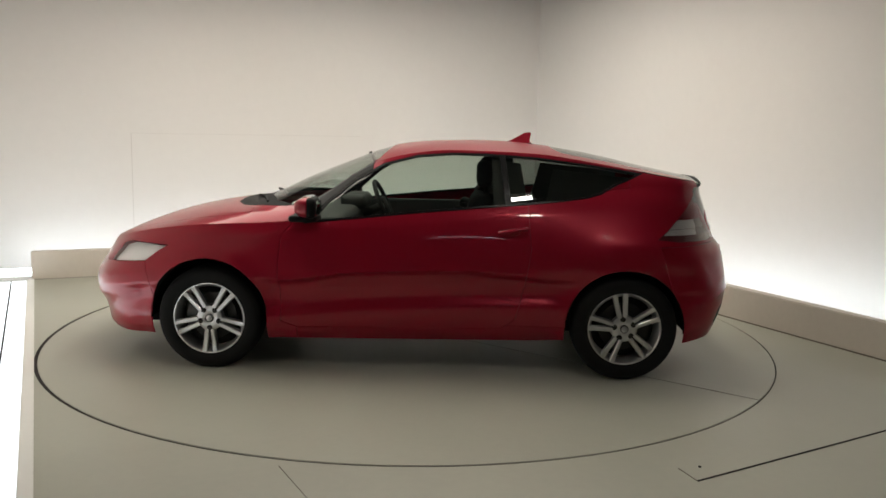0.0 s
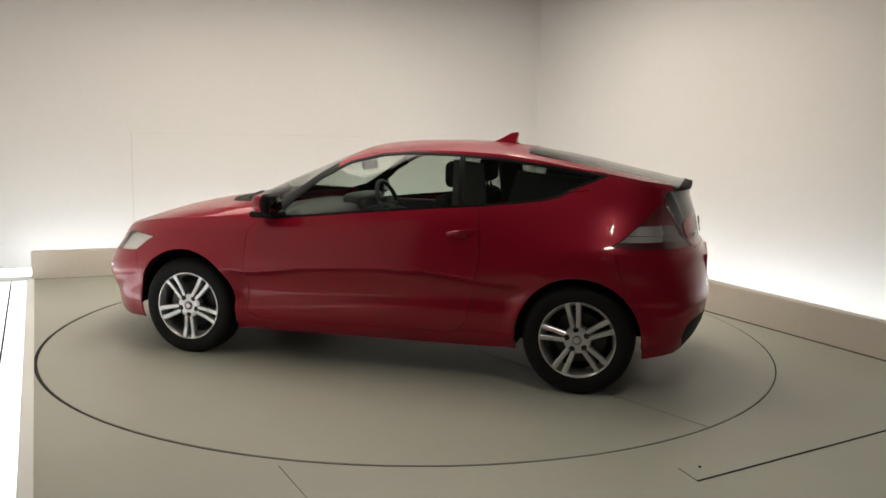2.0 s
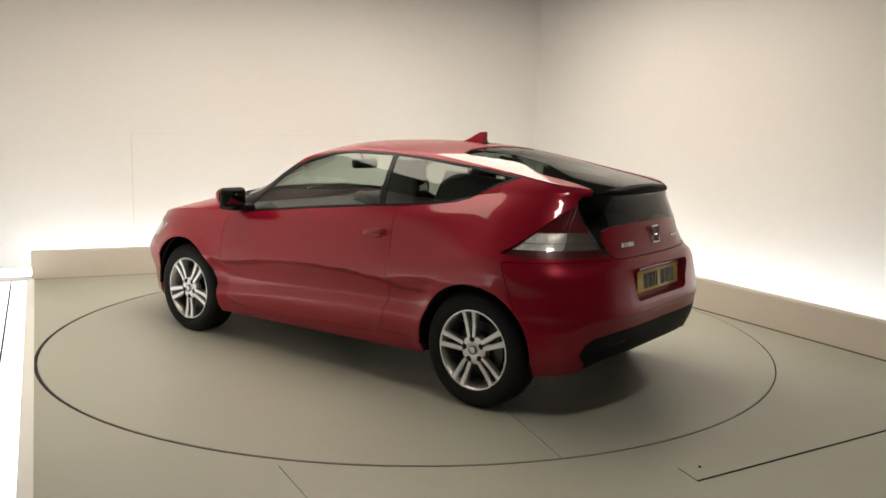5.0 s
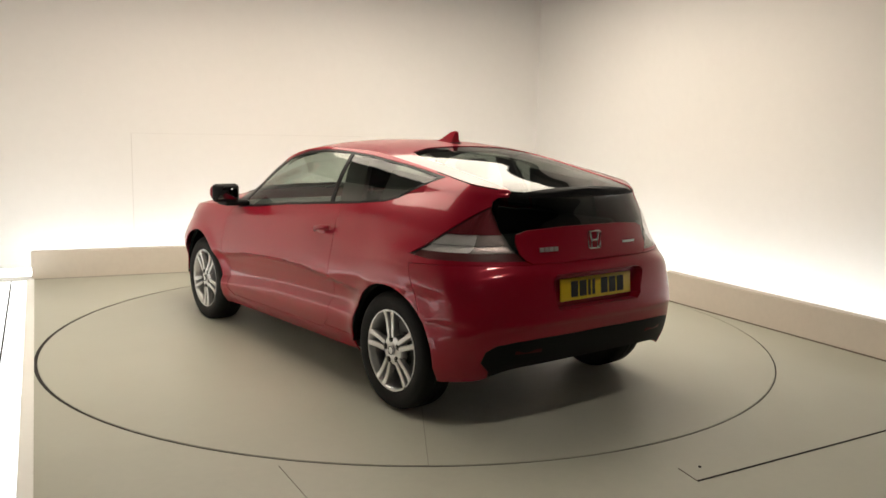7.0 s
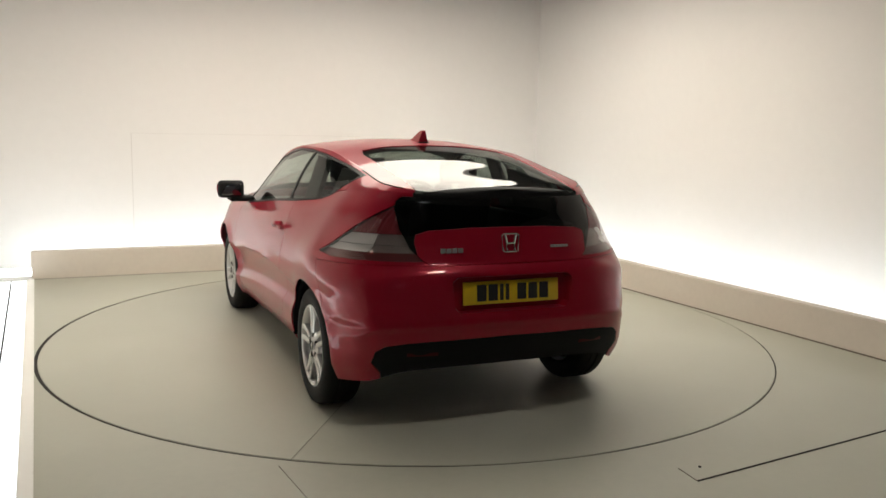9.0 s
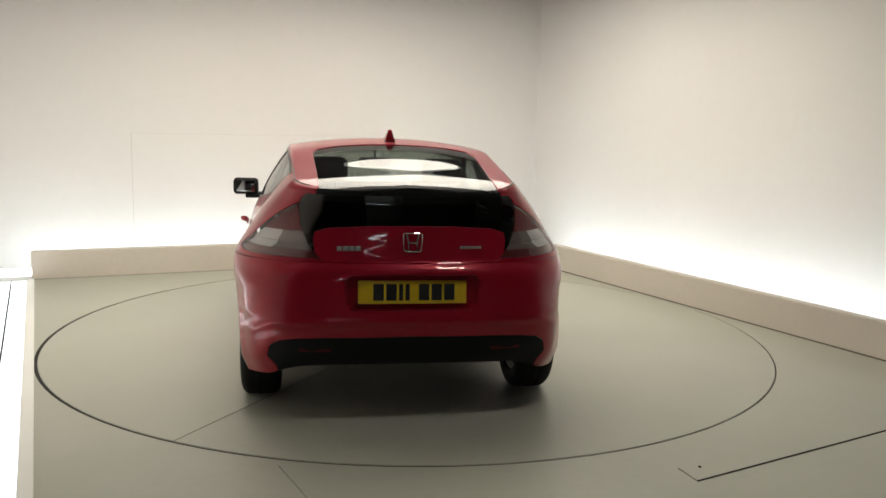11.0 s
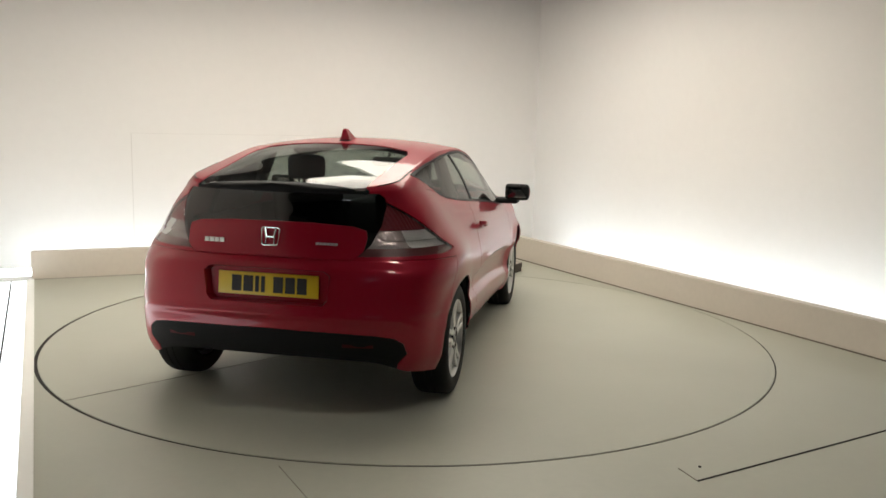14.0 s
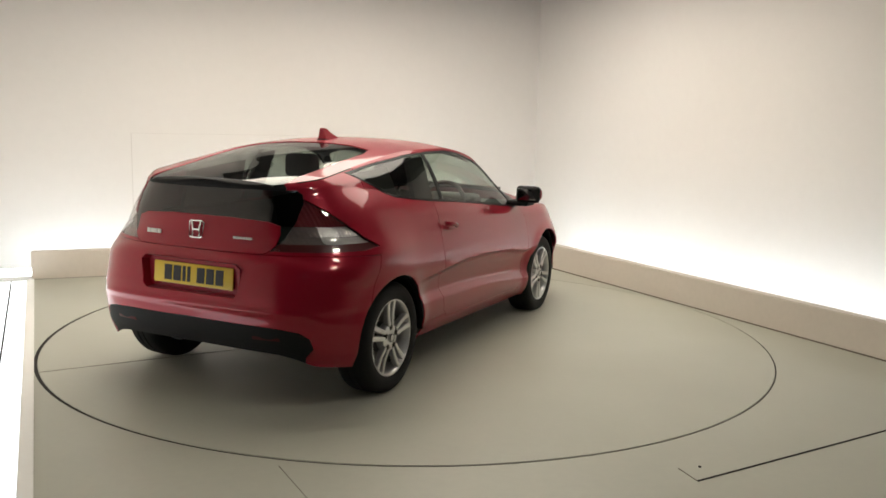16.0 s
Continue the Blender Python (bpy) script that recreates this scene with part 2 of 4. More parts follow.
    spin(bm, [(0.0, 0.005), (0.006, 0.004), (0.007, 0.0), (0.007, -0.01)], "Z", 14, Matrix.Translation((1.27, -2.42, 0.0)))
    part("floor_bolt", bm, DARK_PIT, floor, "small dark bolt head")
    return floor


def build_studio():
    build_floor()
    # parapets along the back and the right-hand side
    bm = bmesh.new()
    prism(bm, [BL - ALONG * 0.02, BR, BR + (OUT_BACK + OUT_RIGHT) * 0.09, BL - ALONG * 0.02 + OUT_BACK * 0.09], -0.12, PARAPET)
    bmesh.ops.bevel(bm, geom=[e for e in bm.edges if all(v.co.z > 0.1 for v in e.verts)], offset=0.008, segments=2, affect="EDGES")
    tagged(part("parapet_back", bm, PARAPET_PAINT), "low cream painted parapet along the platform's edge", "parapet", kind="structure")
    bm = bmesh.new()
    prism(bm, [BR + RIGHT_WAY * 0.003, FR_, FR_ + OUT_RIGHT * 0.09, BR + RIGHT_WAY * 0.003 + (OUT_BACK + OUT_RIGHT) * 0.087], -0.12, PARAPET)
    bmesh.ops.bevel(bm, geom=[e for e in bm.edges if all(v.co.z > 0.1 for v in e.verts)], offset=0.008, segments=2, affect="EDGES")
    tagged(part("parapet_side", bm, PARAPET_PAINT), "low cream painted parapet hiding a light trough", "parapet", kind="structure")
    # dark strips along the parapets' foot, standing in for the contact shade
    for a, b, way, mat, h in ((BR + RIGHT_WAY * 0.01, FR_, -OUT_RIGHT, JOINT_SHADE_BROWN, 0.010), (BL, BR - ALONG * 0.01, -OUT_BACK, SEAM_SHADE_GREY, 0.006)):
        bm = bmesh.new()
        prism(bm, [a, b, b + way * 0.006, a + way * 0.006], 0.0005, h)
        tagged(part("foot_shade_strip", bm, mat, smooth=0), "dark strip standing in for the contact shade at the parapet's foot", "joint", kind="structure")
    # open joint where the two parapets meet
    bm = bmesh.new()
    c = BR - (OUT_BACK + OUT_RIGHT) * 0.003
    box(bm, -0.008, 0.008, -0.004, 0.004, PARAPET - 0.075, PARAPET - 0.004, 0.0, Matrix.Translation((c.x, c.y, 0)))
    tagged(part("corner_joint", bm, JOINT_SHADE_BROWN, smooth=0), "chipped dark joint in the parapet's corner", "joint", kind="structure")
    # white edge strip of the open side
    bm = bmesh.new()
    prism(bm, [BL, FL_, FL_ + OUT_LEFT * 0.06, BL + OUT_LEFT * 0.06], -0.12, 0.012)
    bmesh.ops.bevel(bm, geom=[e for e in bm.edges if all(v.co.z > 0 for v in e.verts)], offset=0.004, segments=2, affect="EDGES")
    tagged(part("edge_trim", bm, TRIM_WHITE), "off-white edge strip of the platform", "trim", kind="structure")
    # walls beyond the light troughs
    den = ALONG.x * RIGHT_WAY.y - ALONG.y * RIGHT_WAY.x
    p, q = BR + OUT_BACK * GAP, BR + OUT_RIGHT * GAP
    d = q - p
    corner = p + ALONG * ((d.x * RIGHT_WAY.y - d.y * RIGHT_WAY.x) / den)
    lw = BL + OUT_LEFT * 0.62
    den2 = ALONG.x * LEFT_WAY.y - ALONG.y * LEFT_WAY.x
    d = lw - p
    lcorner = p + ALONG * ((d.x * LEFT_WAY.y - d.y * LEFT_WAY.x) / den2)
    slab_wall("wall_back", lcorner, corner, OUT_BACK, -0.3, WALL_TOP, 0.15, WALL, "smooth white painted studio wall washed by hidden light", "wall")
    slab_wall("wall_side", corner, corner + RIGHT_WAY * 7.4, OUT_RIGHT, -0.3, WALL_TOP, 0.15, WALL, "smooth white painted studio wall", "wall")
    slab_wall("wall_left", lcorner + LEFT_WAY * 6.2, lcorner, OUT_LEFT, -0.3, WALL_TOP, 0.15, WALL, "white painted wall beside the glowing floor panels", "wall")
    # Unseen bands, coloured dark to keep the rear glass's upper reflection dark.
    for name, a, b, out in (("shade_band_back", lcorner, corner, OUT_BACK), ("shade_band_side", corner, corner + RIGHT_WAY * 7.4, OUT_RIGHT), ("shade_band_left", lcorner + LEFT_WAY * 6.2, lcorner, OUT_LEFT)):
        slab_wall(name, a, b, out, WALL_TOP, CEILING, 0.15, SHADE_BAND, "unseen band above the white wall, coloured dark for reflections", "wall")
    # Unseen walls added round the camera to set what the car reflects.
    e0, e1 = lcorner + LEFT_WAY * 6.2 + OUT_LEFT * 2.5 + LEFT_WAY * 6, corner + RIGHT_WAY * 13
    slab_wall("unseen_wall_left", e0, e0 - LEFT_WAY * 6, OUT_LEFT, -0.5, CEILING, 0.15, UNSEEN_WALL, "unseen grey wall, added for reflections in the car", "wall")
    slab_wall("unseen_wall_return", e0 - LEFT_WAY * 6, lcorner + LEFT_WAY * 6.2, -LEFT_WAY, -0.5, CEILING, 0.15, UNSEEN_WALL, "unseen grey wall, added for reflections in the car", "wall")
    slab_wall("unseen_wall_right", corner + RIGHT_WAY * 7.4, e1, OUT_RIGHT, -0.5, CEILING, 0.15, UNSEEN_WALL, "unseen grey wall, added for reflections in the car", "wall")
    slab_wall("unseen_wall_front", e1, e0, LEFT_WAY, -0.5, CEILING, 0.15, UNSEEN_WALL, "unseen grey wall closing the studio, added for reflections", "wall")
    # Ceiling out of view, coloured dark so little light bounces off it.
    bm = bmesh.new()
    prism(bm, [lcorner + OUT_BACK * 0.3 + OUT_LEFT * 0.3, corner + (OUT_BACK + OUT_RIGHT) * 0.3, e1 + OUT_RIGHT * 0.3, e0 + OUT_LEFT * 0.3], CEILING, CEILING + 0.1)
    tagged(part("ceiling", bm, UNSEEN_CEIL, smooth=0), "unseen ceiling, coloured dark to hold down bounce and reflections", "ceiling", kind="structure")
    # faint access panel in the back wall
    bm = bmesh.new()
    a = lcorner + ALONG * 1.55
    prism(bm, [a, a + ALONG * 2.4, a + ALONG * 2.4 - OUT_BACK * 0.006, a - OUT_BACK * 0.006], 0.25, 1.30)
    panel = tagged(part("wall_panel", bm, WALL, smooth=0), "flush white access panel in the wall", "panel", kind="structure")
    for p, q, z0, z1 in ((a - ALONG * 0.006, a, 0.25, 1.306), (a, a + ALONG * 2.4, 1.30, 1.3025)):
        bm = bmesh.new()
        prism(bm, [p, q, q - OUT_BACK * 0.004, p - OUT_BACK * 0.004], z0, z1)
        part("panel_joint", bm, WALL_JOINT, panel, "faint joint", smooth=0)
    # light tubes in the troughs
    for a, b, out in ((lcorner - OUT_BACK * GAP + ALONG * 0.3, BR + ALONG * 0.2, OUT_BACK), (BR + RIGHT_WAY * -0.1, BR + RIGHT_WAY * 6.4, OUT_RIGHT)):
        way = (b - a).normalized()
        n = int((b - a).length / 1.25)
        for i in range(n):
            c = a + way * (1.25 * i + 0.62) + out * 0.36
            lamp = tagged(new("tube_light"), "cool white light tube in a batten behind the parapet", "tube light", "tubes in the light trough")
            lamp.matrix_world = Matrix.Translation((c.x, c.y, 0.0)) @ pose(0, 0, 0, 0, 0, math.degrees(math.atan2(way.y, way.x)))
            bm = bmesh.new()
            box(bm, -0.6, 0.6, -0.03, 0.03, -0.30, -0.02, 0.004)
            part("batten", bm, TRIM_WHITE, lamp)
            bm = bmesh.new()
            tube(bm, [(-0.59, 0, 0.02), (0.59, 0, 0.02)], 0.028, 12)
            part("tube", bm, LAMP_COOL, lamp, "glowing tube")
    # glowing panels along the open side
    for i in range(4):
        c = BL + LEFT_WAY * (0.02 + 1.25 * i) + OUT_LEFT * 0.062
        panel = tagged(new("light_panel"), "glowing white floor panel beside the platform", "light panel", "glowing floor panels")
        panel.matrix_world = Matrix.Translation((c.x, c.y, 0.0)) @ pose(0, 0, 0, 0, 0, math.degrees(math.atan2(LEFT_WAY.y, LEFT_WAY.x)))
        bm = bmesh.new()
        box(bm, 0.0, 1.24, -0.54, 0.0, -0.30, -0.02)
        part("tray", bm, TRIM_WHITE, panel)
        bm = bmesh.new()
        box(bm, 0.0, 1.24, -0.116, -0.002, -0.02, -0.004, 0.002)
        box(bm, 0.0, 1.24, -0.54, -0.13, -0.02, -0.004, 0.002)
        part("diffuser", bm, LAMP_LEFT, panel, "glowing white diffuser")
        bm = bmesh.new()
        box(bm, 0.0, 1.25, -0.128, -0.118, -0.02, -0.002)
        part("gap_strip", bm, DARK_PIT, panel, "dark gap between the diffusers", smooth=0)
    # soft ceiling lights over the turntable
    turn = math.degrees(math.atan2(ALONG.y, ALONG.x))
    for cx, cy, lx, ly, lit in ((-0.22, 0.54, 4.3, 3.0, LAMP_WARM), (0.95, -3.07, 0.40, 0.26, LAMP_SPOT)):
        light = tagged(new("ceiling_light"), "white framed soft ceiling light, switched on", "ceiling light", "ceiling lights over the turntable")
        light.matrix_world = pose(cx, cy, CEILING, 0, 0, turn)
        bm = bmesh.new()
        for x0, x1, y0, y1 in ((-lx / 2 - 0.04, lx / 2 + 0.04, -ly / 2 - 0.04, -ly / 2), (-lx / 2 - 0.04, lx / 2 + 0.04, ly / 2, ly / 2 + 0.04),
                               (-lx / 2 - 0.04, -lx / 2, -ly / 2, ly / 2), (lx / 2, lx / 2 + 0.04, -ly / 2, ly / 2)):
            box(bm, x0, x1, y0, y1, -0.16, 0.0)
        part("frame", bm, TRIM_WHITE, light)
        bm = bmesh.new()
        box(bm, -lx / 2, lx / 2, -ly / 2, ly / 2, -0.155, -0.125)
        part("diffuser", bm, lit, light, "glowing diffuser")


def build_turntable():
    table = tagged(new("turntable"), "round grey-beige painted turntable flush with the floor", "turntable")
    bm = bmesh.new()
    n = 160
    spin(bm, [(0.0, 0.0), (0.6, 0.0), (1.2, 0.0), (1.8, 0.0), (DISC - 0.010, 0.0), (DISC - 0.007, -0.003), (DISC - 0.007, -0.1), (0.0, -0.1)], "Z", n)
    part("disc", bm, FLOOR, table)
    bm = bmesh.new()
    # joint across the disc
    for a, b, w in ((SEAM_A, SEAM_B, 0.003),):
        a, b = Vector(a), Vector(b)
        d = (b - a).normalized()
        s = Vector((-d.y, d.x)) * w / 2
        prism(bm, [a - s, b - s, b + s, a + s], -0.003, 0.0025)
    part("joint", bm, SEAM_SHADE_GREY, table, "thin grey joint across the disc", smooth=0)
    return table


def build_block():
    block = tagged(new("floor_block"), "low dark brown wooden step block with pale top", "block")
    block.matrix_world = pose(0.92, 2.52, 0)
    plan = [(-0.19, -0.15), (0.07, -0.215), (0.18, -0.04), (0.12, 0.22), (-0.17, 0.22)]
    for name, k, z0, z1, mat, label in (("base", 0.97, 0.0, 0.046, BLOCK_WOOD, ""), ("upper_board", 1.0, 0.048, 0.088, BLOCK_WOOD, ""), ("top_plate", 0.99, 0.089, 0.097, BLOCK_TOP, "paler top")):
        bm = bmesh.new()
        prism(bm, [(x * k, y * k) for x, y in plan], z0, z1)
        bmesh.ops.bevel(bm, geom=bm.edges[:], offset=0.003, segments=1, affect="EDGES")
        part(name, bm, mat, block, label)


def build_rear_tube():
    lamp = tagged(new("hanging_tube_light"), "slim white tube light hung across the dark hall", "tube light")
    lamp.matrix_world = pose(-0.1, -6.6, 2.45, 0, 0, 8)
    bm = bmesh.new()
    box(bm, -0.62, 0.62, -0.03, 0.03, 0.02, 0.07, 0.006)
    part("housing", bm, TRIM_WHITE, lamp)
    bm = bmesh.new()
    tube(bm, [(-0.6, 0, 0), (0.6, 0, 0)], 0.016, 12)
    part("tube", bm, LAMP_COOL, lamp, "glowing tube")
    for x in (-0.5, 0.5):
        bm = bmesh.new()
        tube(bm, [(x, 0, 0.06), (x, 0, CEILING - 2.45)], 0.004, 6)
        part("hanger", bm, STEEL, lamp)


# ---- the car: its outer skin, from plan contours below the belt and cross sections above it ----
# x forward, y to the car's left, z up; origin on the ground midway between the axles
AXLE, TRACK, HUB_Z = 1.2175, 0.817, 0.30
ARCH = 0.346
ARCH_Z = {1: 0.320, -1: 0.302}                          # arch centres, front and rear
BOTTOM = [(2.2, 0.185), (1.8, 0.175), (1.55, 0.19), (0.9, 0.185), (-0.7, 0.20), (-0.9, 0.215), (-1.5, 0.215), (-1.72, 0.24), (-1.82, 0.30), (-2.0, 0.335)]
BELT = [(2.2, 0.655), (2.04, 0.665), (1.9, 0.725), (1.7, 0.785), (1.45, 0.832), (1.2, 0.858), (0.82, 0.876), (0.55, 0.897), (0.29, 0.922), (0.0, 0.952),
        (-0.3, 0.98), (-0.62, 1.008), (-0.84, 1.03), (-0.97, 1.052), (-1.16, 1.10), (-1.4, 1.118), (-1.6, 1.122), (-1.85, 1.122)]
NOSE = [(0.175, 2.03), (0.21, 2.055), (0.26, 2.06), (0.31, 2.075), (0.4, 2.125), (0.5, 2.125), (0.58, 2.10), (0.665, 2.035)]
TAIL = [(0.26, -1.80), (0.36, -1.865), (0.44, -1.890), (0.50, -1.896), (0.525, -1.905), (0.545, -1.897), (0.60, -1.890), (0.70, -1.878), (0.76, -1.864), (0.785, -1.850), (0.81, -1.832),
        (0.89, -1.815), (1.0, -1.79), (1.09, -1.765), (1.13, -1.775)]
WIDTH = [(0.0, 0.795), (0.1, 0.825), (0.22, 0.835), (0.34, 0.832), (0.44, 0.842), (0.53, 0.862), (0.6, 0.864), (0.75, 0.852), (0.9, 0.828), (1.0, 0.795)]
TAPER = [(0.2, 0.0), (-0.3, 0.01), (-0.6, 0.03), (-0.84, 0.065), (-1.0, 0.10), (-1.16, 0.142), (-1.4, 0.150), (-1.6, 0.128), (-1.8, 0.115)]
CENTRE = [(2.2, 0.62), (2.035, 0.668), (1.95, 0.725), (1.86, 0.776), (1.62, 0.868), (1.39, 0.925), (1.2, 0.955), (1.05, 0.972), (0.97, 1.005), (0.74, 1.115), (0.51, 1.21), (0.28, 1.297),
          (0.13, 1.335), (-0.09, 1.356), (-0.35, 1.362), (-0.52, 1.358), (-0.69, 1.345), (-0.91, 1.318), (-1.14, 1.279), (-1.36, 1.23), (-1.59, 1.184), (-1.72, 1.158), (-1.85, 1.140)]
RAIL_Z = [(2.2, 0.66), (2.03, 0.667), (1.9, 0.738), (1.6, 0.83), (1.2, 0.905), (0.95, 0.925), (0.82, 0.935), (0.66, 0.975), (0.55, 1.035), (0.38, 1.155), (0.21, 1.245), (0.01, 1.29), (-0.19, 1.308), (-0.42, 1.305),
          (-0.69, 1.294), (-1.02, 1.250), (-1.27, 1.208), (-1.5, 1.168), (-1.79, 1.128), (-1.85, 1.125)]
RAIL_Y = [(2.2, 0.5), (1.2, 0.62), (0.95, 0.70), (0.75, 0.715), (0.55, 0.685), (0.3, 0.63), (0.0, 0.60), (-0.4, 0.59), (-0.8, 0.575), (-1.2, 0.562), (-1.5, 0.558), (-1.8, 0.525)]

DAYLIGHT = [(0.66, 0.873), (0.586, 0.883), (0.3, 0.913), (0.0, 0.947), (-0.37, 0.983), (-0.63, 1.004), (-0.84, 1.026), (-0.99, 1.046), (-1.07, 1.068), (-1.16, 1.118), (-1.325, 1.190),
            (-1.02, 1.236), (-0.69, 1.275), (-0.42, 1.291), (-0.19, 1.294), (0.01, 1.277), (0.20, 1.228), (0.37, 1.135), (0.535, 0.995), (0.66, 0.873)]
DOOR_GLASS = [(0.60, 0.895), (0.3, 0.927), (0.0, 0.961), (-0.37, 0.996), (-0.51, 1.009), (-0.475, 1.276), (-0.19, 1.281), (0.0, 1.265), (0.19, 1.218), (0.362, 1.122), (0.52, 0.99), (0.60, 0.895)]
REAR_SIDE_GLASS = [(-0.545, 1.011), (-0.84, 1.036), (-0.985, 1.056), (-1.062, 1.079), (-1.15, 1.128), (-1.28, 1.184), (-1.02, 1.225), (-0.69, 1.263), (-0.51, 1.276), (-0.545, 1.011)]
DOOR = [(0.70, 0.905), (0.785, 0.80), (0.80, 0.6), (0.79, 0.30), (0.70, 0.265), (-0.50, 0.28), (-0.58, 0.34), (-0.63, 0.52), (-0.665, 0.75), (-0.64, 1.03), (0.0, 0.95), (0.70, 0.905)]
HEADLIGHT = [(1.875, 0.605), (1.79, 0.712), (1.72, 0.735), (1.455, 0.732), (1.52, 0.695), (1.60, 0.634), (1.875, 0.605)]
FRONT_BUMPER = [(1.5, 0.1), (1.545, 0.42), (1.60, 0.632), (1.9, 0.60), (2.3, 0.60), (2.3, 0.1), (1.5, 0.1)]
REAR_BUMPER = [(-1.5, 0.1), (-1.47, 0.56), (-1.40, 0.785), (-1.7, 0.795), (-2.2, 0.795), (-2.2, 0.1), (-1.5, 0.1)]
TAIL_LAMP = [(-1.38, 0.828), (-1.445, 0.872), (-1.525, 0.947), (-1.59, 1.013), (-1.645, 1.072), (-1.675, 1.106), (-1.9, 1.106), (-1.9, 0.812), (-1.5, 0.814), (-1.38, 0.828)]
TAILGATE = [(-0.1, 1.108), (0.50, 1.108), (0.525, 1.088), (0.538, 1.05), (0.53, 0.96), (0.49, 0.87), (0.435, 0.812), (0.41, 0.797), (-0.1, 0.797), (-0.1, 1.108)]
TAILGATE_GLASS = [(-0.1, 1.108), (0.50, 1.108), (0.525, 1.088), (0.538, 1.05), (0.53, 0.96), (0.49, 0.87), (0.462, 0.84), (0.470, 0.90), (0.462, 0.935), (0.40, 0.955), (0.2, 0.968), (-0.1, 0.97), (-0.1, 1.108)]
DIFFUSER = [(-0.1, 0.452), (0.40, 0.448), (0.54, 0.44), (0.63, 0.425), (0.672, 0.395), (0.685, 0.34), (0.64, 0.29), (0.60, 0.1), (-0.1, 0.1), (-0.1, 0.452)]
PLATE_RECESS = [(-0.1, 0.742), (0.29, 0.742), (0.318, 0.72), (0.31, 0.60), (0.285, 0.575), (-0.1, 0.575), (-0.1, 0.742)]
REAR_GLASS = [(-0.80, -0.1), (-0.81, 0.3), (-0.85, 0.435), (-0.95, 0.462), (-1.3, 0.448), (-1.55, 0.44), (-1.685, 0.44), (-1.705, 0.40), (-1.735, -0.1), (-0.80, -0.1)]
WINDSCREEN = [(0.985, -0.1), (0.955, 0.3), (0.86, 0.56), (0.74, 0.672), (0.62, 0.672), (0.45, 0.645), (0.30, 0.595), (0.24, 0.54), (0.20, 0.3), (0.185, -0.1), (1.06, -0.1)]
COWL = [(1.205, -0.1), (1.17, 0.30), (1.10, 0.45), (1.00, 0.55), (0.90, 0.615), (0.80, 0.66), (0.66, 0.70), (0.62, 0.70), (0.62, -0.1), (1.17, -0.1)]
CREASE = [(1.0, 0.60), (0.92, 0.565), (0.80, 0.548), (0.37, 0.598), (0.0, 0.618), (-0.3, 0.624), (-0.55, 0.606), (-0.8, 0.578), (-1.0, 0.575)]
FLARE = [(0.9, 0.335), (0.77, 0.345), (0.4, 0.385), (0.0, 0.415), (-0.45, 0.432), (-0.75, 0.438), (-1.0, 0.44)]
BONNET = [(2.0, -0.1), (1.93, 0.32), (1.80, 0.49), (1.70, 0.55), (1.45, 0.64), (1.15, 0.69), (1.0, 0.70), (1.0, -0.1), (2.0, -0.1)]


